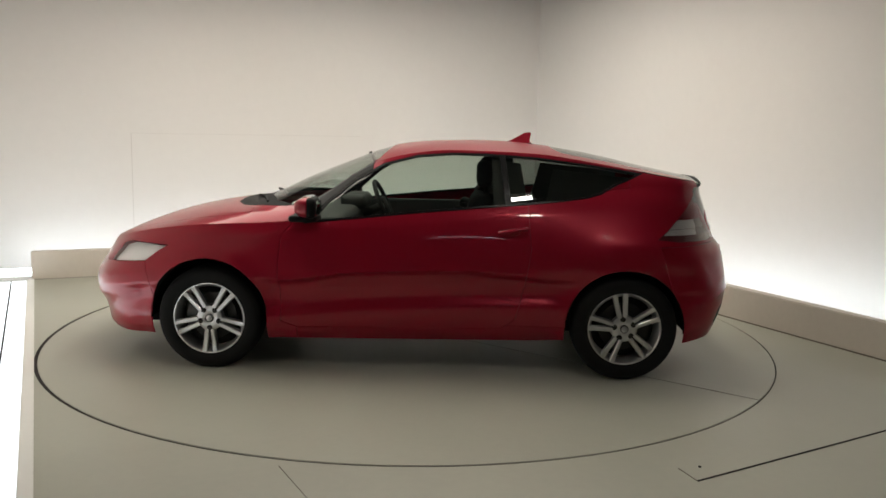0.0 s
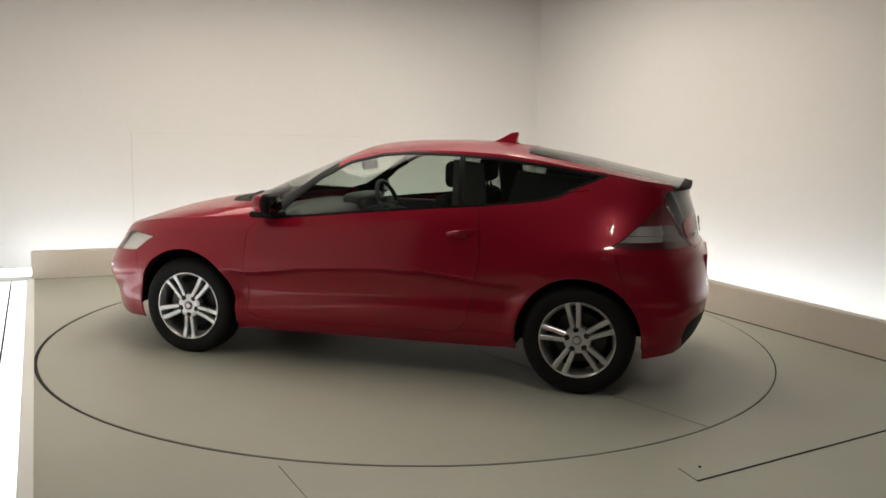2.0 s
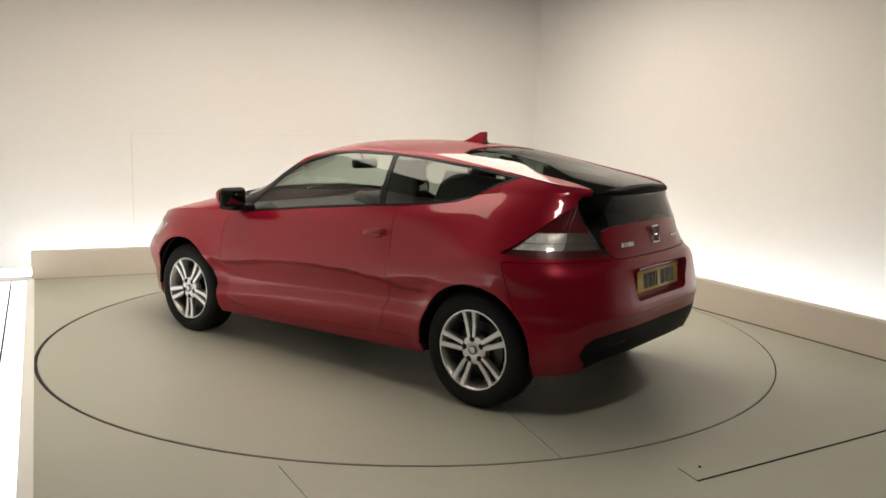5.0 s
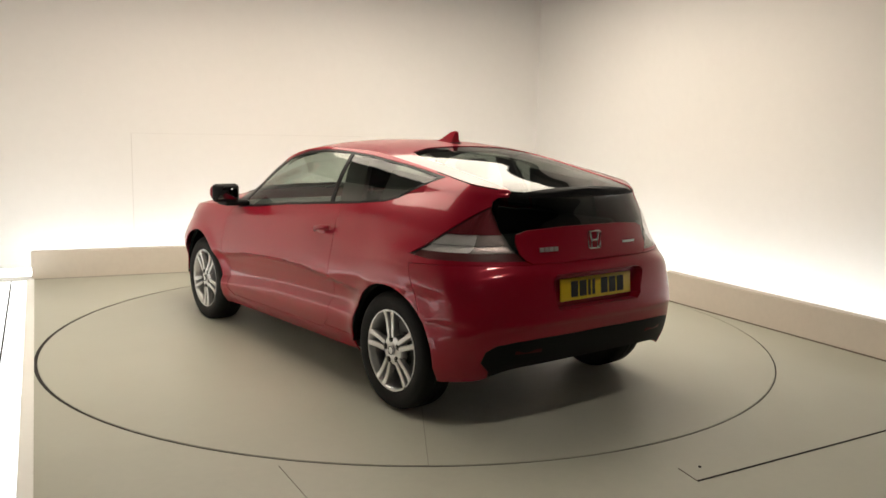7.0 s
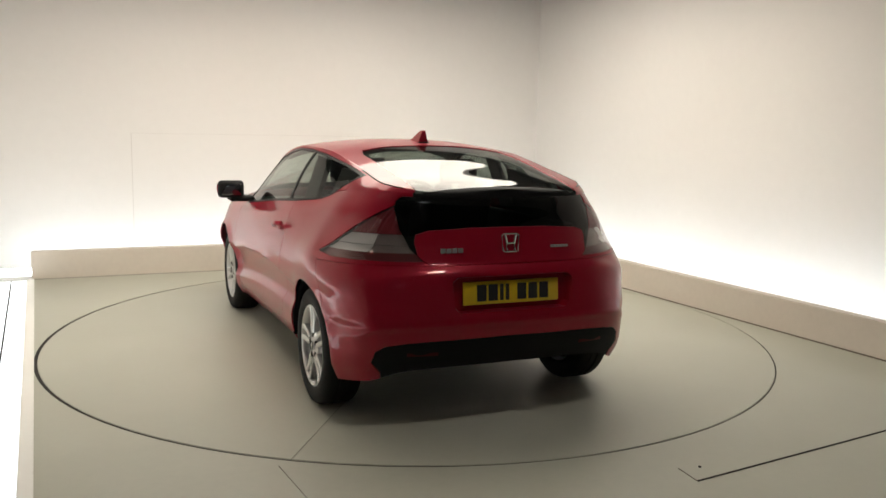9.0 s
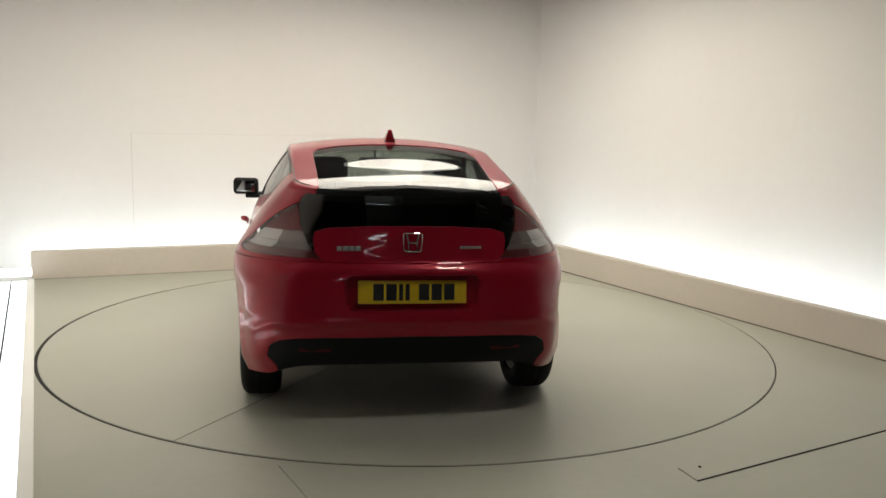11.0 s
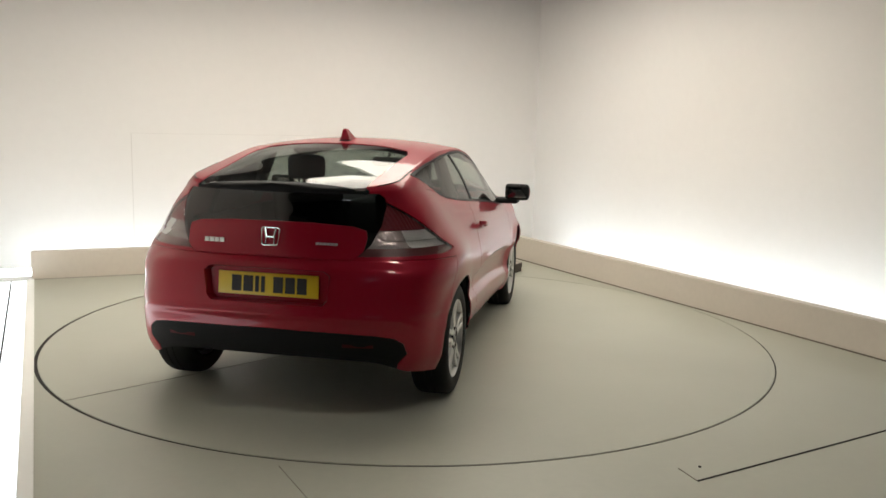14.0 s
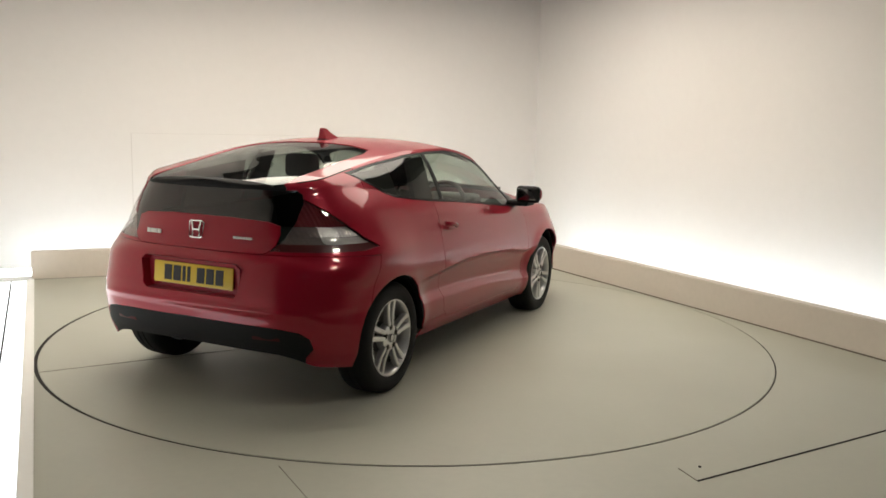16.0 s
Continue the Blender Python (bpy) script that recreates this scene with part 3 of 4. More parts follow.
def plan_point(v, u):
    """The skin below the belt: v from sill to belt, u from nose to tail."""
    zn = lerp(BOTTOM, 2.1) + v * (0.665 - lerp(BOTTOM, 2.1))
    zt = lerp(BOTTOM, -1.9) + v * (1.122 - lerp(BOTTOM, -1.9))
    xn, xt, w = lerp(NOSE, zn), lerp(TAIL, zt), lerp(WIDTH, v)
    x0, x1 = 1.15, -1.05
    # u: 0..0.3 round the nose, 0.3..0.65 along the side, 0.65..1 round the tail
    if u < 0.3:
        a = (1 - u / 0.3) * math.pi / 2
        full = min(max((0.60 - zn) / 0.12, 0), 1)
        n, m = 2.25 + 0.55 * full, 2.0 + 0.35 * full
        s = math.sin(a)
        x, y = x0 + (xn - x0) * s ** (2 / n), w * max(math.cos(a), 0) ** (2 / m)
    elif u < 0.65:
        x, y = x0 + (x1 - x0) * (u - 0.3) / 0.35, w
        y -= lerp(TAPER, x) * max(0, (v - 0.55) / 0.45) ** 1.3
    else:
        a = (u - 0.65) / 0.35 * math.pi / 2
        high = min(max((zt - 0.60) / 0.30, 0), 1)
        n, m = 4.9 - 1.3 * high, 3.8 - 1.45 * high
        s = math.sin(a)
        x = x1 + (xt - x1) * s ** (2 / n)
        y = (w - lerp(TAPER, x) * max(0, (v - 0.55) / 0.45) ** 1.3) * max(math.cos(a), 0) ** (2 / m)
    zb, zt_ = lerp(BOTTOM, x), lerp(BELT, x)
    z = zb + v * (zt_ - zb)
    # flared wheel arches
    for k, zc in ARCH_Z.items():
        r = math.hypot(x - k * AXLE, z - zc)
        y += 0.016 * math.exp(-((r - ARCH) / 0.05) ** 2) * (1 if y > 0.6 else 0) * min(1, max(0, (0.75 - z) / 0.1))
    # full haunch over the rear wheel
    if x < 0 and y > 0.4:
        y += 0.019 * math.exp(-((x + 1.29) / 0.235) ** 2 - ((z - 0.79) / 0.085) ** 2)
    # the bumper corner steps in below its crease
    if x < -1.45 and y > 0.4:
        y -= 0.007 * min(1, (-1.45 - x) / 0.1) * min(1, max(0, (0.530 - z) / 0.025)) * min(1, max(0, (z - 0.30) / 0.10))
    # the door side is hollow between the shoulder crease and the flare above the sill
    if -0.98 < x < 0.95 and y > 0.6:
        hi, lo = lerp(CREASE, x), lerp(FLARE, x)
        fade = min(1, (x + 0.98) / 0.2, (0.95 - x) / 0.12)
        if z < hi:
            k = min(1, (hi - z) / 0.038)
            y -= 0.027 * fade * k * (2 - k) * min(1, max(0, (z - lo + 0.012) / 0.05))
        else:
            y += 0.005 * fade * math.exp(-((z - hi) / 0.022) ** 2)
        if z < lo:
            y -= 0.8 * fade * (lo - z) * (lo - z)
    return Vector((x, y, z))


def top_section(b, w):
    """A point of the section over the belt point b: w from 0 at the belt, over 1 at the roof rail, to 2 at the middle."""
    x, yb, zb = b
    zc = lerp(CENTRE, x)
    ends = min(1.0, yb / 0.55)
    yr = min(lerp(RAIL_Y, x), yb * 0.93)
    zr = lerp(RAIL_Z, x)
    zr = min(max(zr, zb + 0.001), zc)
    if w <= 1:
        k = w
        y = yb + (yr - yb) * (0.72 * k + 0.28 * k * k)
        z = zb + (zr - zb) * (1.10 * k - 0.10 * k * k)
    else:
        k = w - 1
        y = yr * (1 - k)
        z = zr + (zc - zr) * (1 - (1 - k) ** 2.2)
    return Vector((x, y, z))


def skin():
    """Half of the car's outer skin (y >= 0). The face layer 'zone' is 0 below the belt, 1 beside the cabin, 2 on top."""
    bm = bmesh.new()
    zone = bm.faces.layers.int.new("zone")
    us = [0.3 * (i / 44) for i in range(44)] + [0.3 + 0.35 * i / 60 for i in range(60)] + [0.65 + 0.35 * (i / 44) for i in range(45)]
    vs = [i / 72 for i in range(73)]
    ws = [i / 9 for i in range(1, 9)] + [0.985, 1.0, 1.012] + [1 + i / 12 for i in range(1, 13)]
    grid = []
    for u in us:
        col = [plan_point(v, u) for v in vs]
        col += [top_section(col[-1], w) for w in ws]
        for c in col:
            if c.y < 1e-4:
                c.y = 0.0
        grid.append([bm.verts.new(c) for c in col])
    for i in range(len(us) - 1):
        for j in range(len(grid[0]) - 1):
            f = bm.faces.new((grid[i][j], grid[i][j + 1], grid[i + 1][j + 1], grid[i + 1][j]))
            f[zone] = 0 if j < len(vs) - 1 else (1 if j < len(vs) + 9 else 2)
    bmesh.ops.remove_doubles(bm, verts=bm.verts[:], dist=2e-4)
    bmesh.ops.dissolve_degenerate(bm, dist=1e-4, edges=bm.edges[:])
    return bm, zone


def cut(bm, poly, i, j, want):
    """Cut the faces for which want(face centre, zone) holds along the line poly, drawn in the axes i and j."""
    zone = bm.faces.layers.int["zone"]
    for a, b in zip(poly, poly[1:]):
        lo0, hi0, lo1, hi1 = min(a[0], b[0]) - 1e-4, max(a[0], b[0]) + 1e-4, min(a[1], b[1]) - 1e-4, max(a[1], b[1]) + 1e-4
        fs = []
        for f in bm.faces:
            p = [v.co[i] for v in f.verts]
            if min(p) > hi0 or max(p) < lo0:
                continue
            q = [v.co[j] for v in f.verts]
            if min(q) > hi1 or max(q) < lo1:
                continue
            if want(f.calc_center_median(), f[zone]):
                fs.append(f)
        if not fs:
            continue
        co, no = Vector((0, 0, 0)), Vector((0, 0, 0))
        co[i], co[j] = a
        no[i], no[j] = b[1] - a[1], a[0] - b[0]
        es = {e for f in fs for e in f.edges}
        vs = {v for f in fs for v in f.verts}
        bmesh.ops.bisect_plane(bm, geom=[*fs, *es, *vs], dist=2e-5, plane_co=co, plane_no=no.normalized())


def circle(cx, cz, r, n=40):
    return [(cx + r * math.cos(2 * math.pi * k / n), cz + r * math.sin(2 * math.pi * k / n)) for k in range(n + 1)]


def side(c, z):
    return z < 2 and c.y > 0.3


def rear(c, z):
    return z == 0 and c.x < -1.45


def top(c, z):
    return z >= 1


def region(c, z):
    """Which panel a piece of the skin belongs to."""
    x, y, h = c
    if z == 0:
        for k, zc in ARCH_Z.items():
            if math.hypot(x - k * AXLE, h - zc) < ARCH or (abs(x - k * AXLE) < ARCH and h < zc):
                return None
        if x < -1.45:
            if inside(PLATE_RECESS, y, h) and x < -1.7:
                return None
            if inside(DIFFUSER, y, h) and x < -1.55:
                return "diffuser"
            if x < -1.5 and h > 1.107 and y < 0.455:
                return "spoiler"
            if x < -1.5 and inside(TAILGATE, y, h):
                return "tailgate_window" if inside(TAILGATE_GLASS, y, h) else "tailgate"
        if inside(TAIL_LAMP, x, h):
            return "tail_lamp"
        if inside(REAR_BUMPER, x, h):
            return "rear_bumper"
        if inside(HEADLIGHT, x, h) and y > 0.3:
            return "headlight"
        if inside(FRONT_BUMPER, x, h):
            return "front_bumper"
        if inside(DAYLIGHT, x, h):
            return "glass_frame"
        if inside(DOOR, x, h):
            return "door"
        if x > 0.7:
            return "wing"
        if h < 0.30 and x > -0.95:
            return "sill"
        return "quarter_panel"
    if z == 1 or (z == 2 and y > 0.3 and inside(DAYLIGHT, x, h) and -1.3 < x < 0.6):
        if inside(DOOR_GLASS, x, h):
            return "door_window"
        if inside(REAR_SIDE_GLASS, x, h):
            return "rear_side_window"
        if inside(DAYLIGHT, x, h):
            return "glass_frame"
    if inside(REAR_GLASS, x, y):
        return "rear_window"
    if x < -1.675 and y < 0.455:
        return "spoiler"
    if inside(WINDSCREEN, x, y):
        return "windscreen"
    if inside(COWL, x, y) and h < 1.05:
        return "cowl"
    if inside(BONNET, x, y):
        return "bonnet"
    if z == 1 and inside(HEADLIGHT, x, h):
        return "headlight"
    if x > 0.7:
        return "wing"
    if x > 0.27:
        return "front_pillar"
    return "quarter_panel" if z == 1 and x < -1.24 else "roof"


def panels():
    bm, zone = skin()
    for poly in (circle(AXLE, ARCH_Z[1], ARCH), circle(-AXLE, ARCH_Z[-1], ARCH)):
        cut(bm, poly, 0, 2, lambda c, z: z == 0 and c.y > 0.3)
    for s in (1, -1):
        for e in (1, -1):
            cut(bm, [(s * AXLE + e * ARCH, ARCH_Z[s]), (s * AXLE + e * ARCH, 0.1)], 0, 2, lambda c, z: z == 0 and c.y > 0.3)
    for poly in (DAYLIGHT, DOOR_GLASS, REAR_SIDE_GLASS, DOOR):
        cut(bm, poly, 0, 2, side)
    for poly in (HEADLIGHT, FRONT_BUMPER):
        cut(bm, poly, 0, 2, lambda c, z: z < 2 and c.x > 1.3)
    for poly in (REAR_BUMPER, TAIL_LAMP):
        cut(bm, poly, 0, 2, lambda c, z: z == 0 and c.x < -1.2)
    for poly in (TAILGATE, TAILGATE_GLASS, DIFFUSER, PLATE_RECESS):
        cut(bm, poly, 1, 2, rear)
    for poly in (REAR_GLASS, WINDSCREEN, COWL, BONNET):
        cut(bm, poly, 0, 1, top)
    cut(bm, [(-1.675, -0.1), (-1.675, 0.7)], 0, 1, top)
    cut(bm, [(-1.9, 0.455), (-1.6, 0.455)], 0, 1, top)
    cut(bm, [(0.27, 0.9), (0.27, 1.4)], 0, 2, top)
    cut(bm, [(-0.1, 1.107), (0.455, 1.107), (0.455, 1.2)], 1, 2, rear)
    cut(bm, [(-1.24, 0.9), (-1.24, 1.3)], 0, 2, lambda c, z: z == 1)
    cut(bm, [(0.7, 0.9), (0.7, 0.1)], 0, 2, side)
    cut(bm, [(-0.95, 0.30), (0.7, 0.30)], 0, 2, side)
    found = {}
    for f in bm.faces:
        name = region(f.calc_center_median(), f[zone])
        if name:
            found.setdefault(name, []).append([v.co.copy() for v in f.verts])
    bm.free()
    return found


def panel_mesh(faces, sides, groove=0.0018, depth=0.005, move=0.0):
    """A panel from faces of the half skin; sides: +1 left, -1 right, both for a middle panel. Its rim is turned inwards."""
    bm = bmesh.new()
    for s in sides:
        for co in faces:
            vs = [bm.verts.new((c.x, c.y * s, c.z)) for c in co]
            bm.faces.new(vs if s > 0 else vs[::-1])
    bmesh.ops.remove_doubles(bm, verts=bm.verts[:], dist=1e-4)
    bmesh.ops.dissolve_degenerate(bm, dist=1e-4, edges=bm.edges[:])
    bmesh.ops.recalc_face_normals(bm, faces=bm.faces[:])
    bm.normal_update()
    # normals outward
    c0 = Vector((0.0, 0.0, 0.6))
    if sum((f.normal.dot(f.calc_center_median() - c0)) * f.calc_area() for f in bm.faces) < 0:
        bmesh.ops.reverse_faces(bm, faces=bm.faces[:])
        bm.normal_update()
    if move:
        for v in bm.verts:
            v.co += v.normal * move
    if groove:
        nor = {v: v.normal.copy() for v in bm.verts if v.is_boundary}
        rim = list(nor)
        bmesh.ops.inset_region(bm, faces=bm.faces[:], thickness=groove, use_boundary=True, use_even_offset=False)
        for v in rim:
            if v.is_valid:
                v.co -= nor[v] * depth
    return bm


def wheel_meshes():
    """The shared parts of a wheel, which faces +y, its hub at the origin."""
    made = []
    bm = bmesh.new()
    prof = [(0.205, -0.01), (0.212, 0.004), (0.222, 0.010), (0.245, 0.014), (0.268, 0.014), (0.288, 0.006), (0.300, -0.008), (0.306, -0.022),
            (0.3065, -0.058), (0.302, -0.060), (0.302, -0.066), (0.3075, -0.068), (0.308, -0.098), (0.303, -0.100), (0.303, -0.106), (0.3075, -0.108), (0.3065, -0.150), (0.300, -0.168), (0.285, -0.182), (0.25, -0.188), (0.212, -0.180), (0.205, -0.165)]
    spin(bm, prof, "Y", 72)
    made.append(("tyre", bm, RUBBER, "black rubber tyre"))
    bm = bmesh.new()
    spin(bm, [(0.206, -0.17), (0.190, -0.14), (0.188, -0.03), (0.196, -0.012), (0.2, 0.0), (0.206, 0.006), (0.2115, 0.006), (0.2125, 0.0), (0.208, -0.012), (0.206, -0.17)], "Y", 72)
    made.append(("rim", bm, ALLOY, "silver alloy rim"))
    # ten spokes in five pairs
    for k in range(5):
        for s in (-1, 1):
            bm = bmesh.new()
            pts = []
            for r, h, w, t, off in ((0.066, -0.003, 0.021, 0.030, 0.0155), (0.082, -0.003, 0.0215, 0.030, 0.0175), (0.13, -0.006, 0.0225, 0.026, 0.0235), (0.175, -0.004, 0.0245, 0.024, 0.0285), (0.204, 0.001, 0.029, 0.022, 0.0320)):
                pts.append([(r, h, -w / 2 - 0.002), (r, h + 0.004, -w / 2 + 0.003), (r, h + 0.004, w / 2 - 0.003), (r, h, w / 2 + 0.002), (r, h - t, w / 2 + 0.004), (r, h - t, -w / 2 - 0.004), s * off])
            a = radians(90 + 72 * k)
            rings = []
            for *sec, off in pts:
                rings.append([bm.verts.new((r * math.cos(a) - (t + off) * math.sin(a), h, r * math.sin(a) + (t + off) * math.cos(a))) for r, h, t in sec])
            for p, q in zip(rings, rings[1:]):
                for n in range(6):
                    bm.faces.new((p[n], p[(n + 1) % 6], q[(n + 1) % 6], q[n]))
            bm.faces.new(rings[0])
            bm.faces.new(rings[-1][::-1])
            bmesh.ops.recalc_face_normals(bm, faces=bm.faces[:])
            made.append(("spoke", bm, ALLOY, ""))
    bm = bmesh.new()
    spin(bm, [(0.0, -0.004), (0.030, -0.004), (0.034, -0.002), (0.060, -0.004), (0.074, -0.008), (0.078, -0.016), (0.078, -0.05), (0.0, -0.05)], "Y", 40)
    made.append(("hub", bm, ALLOY, ""))
    bm = bmesh.new()
    spin(bm, [(0.0, 0.006), (0.018, 0.005), (0.026, 0.0), (0.026, -0.004)], "Y", 24)
    made.append(("centre_cap", bm, ALLOY, "silver centre cap"))
    bm = bmesh.new()
    spin(bm, [(0.0195, 0.0055), (0.0205, 0.0072), (0.0225, 0.0072), (0.0235, 0.0040)], "Y", 24)
    made.append(("cap_ring", bm, ALLOY_DARK, "dark ring on the centre cap"))
    for k in range(5):
        a = radians(90 + 72 * k)
        # raised dark disc: the shade of a nut recess put into colour
        bm = bmesh.new()
        nut_spot = Matrix.Translation((0.058 * math.cos(a), -0.003, 0.058 * math.sin(a)))
        spin(bm, [(0.0075, 0.0005), (0.0155, 0.002), (0.0165, 0.0), (0.0165, -0.014)], "Y", 16, nut_spot)
        made.append(("nut_shade_disc", bm, DARK_PIT, "raised dark disc standing in for the shaded nut recess"))
        bm = bmesh.new()
        spin(bm, [(0.0, 0.005), (0.006, 0.005), (0.0085, 0.002), (0.0085, -0.01)], "Y", 6, nut_spot)
        made.append(("wheel_nut", bm, STEEL, ""))
    bm = bmesh.new()
    spin(bm, [(0.0, -0.075), (0.085, -0.075), (0.085, -0.085), (0.140, -0.085), (0.142, -0.088), (0.142, -0.105), (0.0, -0.105)], "Y", 48)
    made.append(("brake_disc", bm, STEEL, "dull steel brake disc"))
    bm = bmesh.new()
    for k in range(9):
        a0 = radians(150 + 8 * k)
        p = [(r * math.cos(a0), h, r * math.sin(a0)) for r, h in ((0.085, -0.055), (0.152, -0.055), (0.152, -0.115), (0.085, -0.115))]
        ring = [bm.verts.new(c) for c in p]
        if k:
            for n in range(4):
                bm.faces.new((last[n], last[(n + 1) % 4], ring[(n + 1) % 4], ring[n]))
        else:
            bm.faces.new(ring)
        last = ring
    bm.faces.new(last[::-1])
    bmesh.ops.recalc_face_normals(bm, faces=bm.faces[:])
    made.append(("brake_caliper", bm, STEEL, ""))
    bm = bmesh.new()
    spin(bm, [(0.0, -0.12), (0.188, -0.12), (0.188, -0.14), (0.0, -0.14)], "Y", 40)
    made.append(("back_plate", bm, DARK_PIT, ""))
    out = []
    for name, bm, mat, label in made:
        ob = part(name, bm, mat, None, label)
        out.append(ob)
    return out


def add_wheels(car):
    proto = wheel_meshes()
    for x, s, turn in ((AXLE, 1, 180), (-AXLE, 1, 0), (AXLE, -1, 180), (-AXLE, -1, 0)):
        w = new("wheel")
        w.parent = car
        w.matrix_basis = pose(x, s * TRACK, HUB_Z, 0, turn + (9 if x < 0 else 0), 0) if s > 0 else pose(x, -TRACK, HUB_Z, 0, 0, 180) @ pose(0, 0, 0, 0, turn, 0)
        w["label"] = "five double-spoke silver alloy wheel with black tyre"
        for ob in proto:
            c = new(ob.name.split(".")[0], ob.data)
            if "label" in ob:
                c["label"] = ob["label"]
            c.parent = w
    for ob in proto:
        bpy.data.objects.remove(ob)


def bent_box(bm, x0, x1, y0, y1, z0, z1, bevel, lean=0.0, pivot=0.0):
    m = Matrix.Translation((pivot, 0, z0)) @ pose(0, 0, 0, 0, lean, 0) @ Matrix.Translation((-pivot, 0, -z0))
    return box(bm, x0, x1, y0, y1, z0, z1, bevel, m, 3)


def add_cabin(car, doors):
    """What shows through the windows."""
    bm = bmesh.new()
    box(bm, -1.60, 1.10, -0.46, 0.46, 0.26, 0.32, 0.01)
    box(bm, -0.82, 0.80, -0.72, 0.72, 0.20, 0.30, 0.01)
    part("cabin_floor", bm, CABIN, car, "dark cabin floor")
    for s in (1, -1):
        bm = bmesh.new()
        box(bm, -0.62, 0.70, s * 0.745 - 0.025, s * 0.745 + 0.025, 0.30, 0.90, 0.02)
        box(bm, -0.45, 0.40, s * 0.70 - 0.035, s * 0.70 + 0.035, 0.62, 0.70, 0.02)
        part("door_lining", bm, CABIN, doors[s], "dark door lining with armrest")
        bm = bmesh.new()
        box(bm, -1.42, -0.62, s * 0.60 - 0.03, s * 0.60 + 0.03, 0.30, 0.93, 0.02)
        part("side_lining", bm, CABIN, car)
        # linings of the middle and rear pillars
        for x0, x1, x2, x3 in ((-0.66, -0.45, -0.43, -0.60), (-1.30, -0.74, -0.80, -1.34)):
            bm = bmesh.new()
            ring = []
            for x, z, y in ((x0, 0.93, 0.675 if x0 > -1 else 0.60), (x1, 0.93, 0.69 if x0 > -1 else 0.635), (x2, 1.255 if x0 > -1 else 1.20, 0.575 if x0 > -1 else 0.535), (x3, 1.235 if x0 > -1 else 1.15, 0.565 if x0 > -1 else 0.50)):
                ring.append([bm.verts.new((x, s * (y - d), z)) for d in (0.0, 0.03)])
            bm.faces.new([r[0] for r in ring])
            bm.faces.new([r[1] for r in ring][::-1])
            for k in range(4):
                bm.faces.new((ring[k][0], ring[k][1], ring[(k + 1) % 4][1], ring[(k + 1) % 4][0]))
            bmesh.ops.recalc_face_normals(bm, faces=bm.faces[:])
            part("pillar_lining", bm, TRIM, car, "grey pillar lining")
    bm = bmesh.new()
    box(bm, 0.46, 0.98, -0.70, 0.70, 0.55, 0.90, 0.06, None, 4)
    box(bm, 0.42, 0.60, -0.56, -0.16, 0.86, 0.965, 0.04, None, 4)
    part("dashboard", bm, CABIN_GREY, car, "grey moulded dashboard with instrument cowl")
    bm = bmesh.new()
    box(bm, -0.25, 0.60, -0.12, 0.12, 0.30, 0.58, 0.03)
    part("centre_console", bm, CABIN, car)
    # steering wheel on the car's right
    hub = Matrix.Translation((0.31, -0.36, 0.885)) @ pose(0, 0, 0, 0, -66, 0)
    bm = bmesh.new()
    tube(bm, [hub @ Vector((0.178 * math.cos(a), 0.178 * math.sin(a), 0)) for a in [2 * math.pi * k / 32 for k in range(32)]], 0.0155, 10, True)
    box(bm, -0.07, 0.06, -0.075, 0.075, -0.03, 0.02, 0.02, hub)
    for a in (0, 180, 90):
        box(bm, 0.05, 0.175, -0.018, 0.018, -0.012, 0.006, 0.005, hub @ pose(0, 0, 0, 0, 0, a + 90))
    tube(bm, [hub @ Vector((0, 0, -0.02)), hub @ Vector((0, 0, -0.22))], 0.03, 12)
    part("steering_wheel", bm, CABIN, car, "dark three-spoke steering wheel")
    for s in (1, -1):
        seat = new("front_seat")
        seat.parent = car
        seat.location = (0.15 if s < 0 else 0.18, s * 0.36, 0)
        seat["label"] = "dark cloth bucket seat"
        bm = bmesh.new()
        bent_box(bm, -0.38, 0.14, -0.25, 0.25, 0.34, 0.52, 0.05, -4, -0.3)
        part("seat_cushion", bm, CABIN, seat)
        bm = bmesh.new()
        bent_box(bm, -0.47, -0.33, -0.24, 0.24, 0.46, 1.06, 0.055, -16, -0.4)
        for k in (-1, 1):
            bent_box(bm, -0.42, -0.26, k * 0.215 - 0.04, k * 0.215 + 0.04, 0.48, 0.92, 0.03, -16, -0.4)
        part("seat_back", bm, CABIN, seat)
        bm = bmesh.new()
        m = Matrix.Translation((-0.57, 0, 1.06))
        box(bm, -0.045, 0.05, -0.125, 0.125, 0.02, 0.18, 0.04, m, 3)
        for k in (-0.05, 0.05):
            tube(bm, [(-0.575, k, 0.98), (-0.57, k, 1.12)], 0.006, 8)
        part("head_restraint", bm, CABIN, seat)
    bm = bmesh.new()
    bent_box(bm, -1.12, -0.98, -0.58, 0.58, 0.45, 0.88, 0.05, -20, -1.0)
    box(bm, -1.0, -0.65, -0.58, 0.58, 0.36, 0.50, 0.05)
    part("rear_bench", bm, CABIN, car, "small dark rear bench")
    bm = bmesh.new()
    box(bm, -1.66, -1.16, -0.52, 0.52, 0.80, 0.84, 0.015)
    part("load_cover", bm, CABIN, car)
    bm = bmesh.new()
    box(bm, 0.30, 0.34, -0.12, 0.12, 1.15, 1.215, 0.02)
    tube(bm, [(0.33, 0, 1.2), (0.37, 0, 1.27)], 0.01, 8)
    part("interior_mirror", bm, CABIN, car)


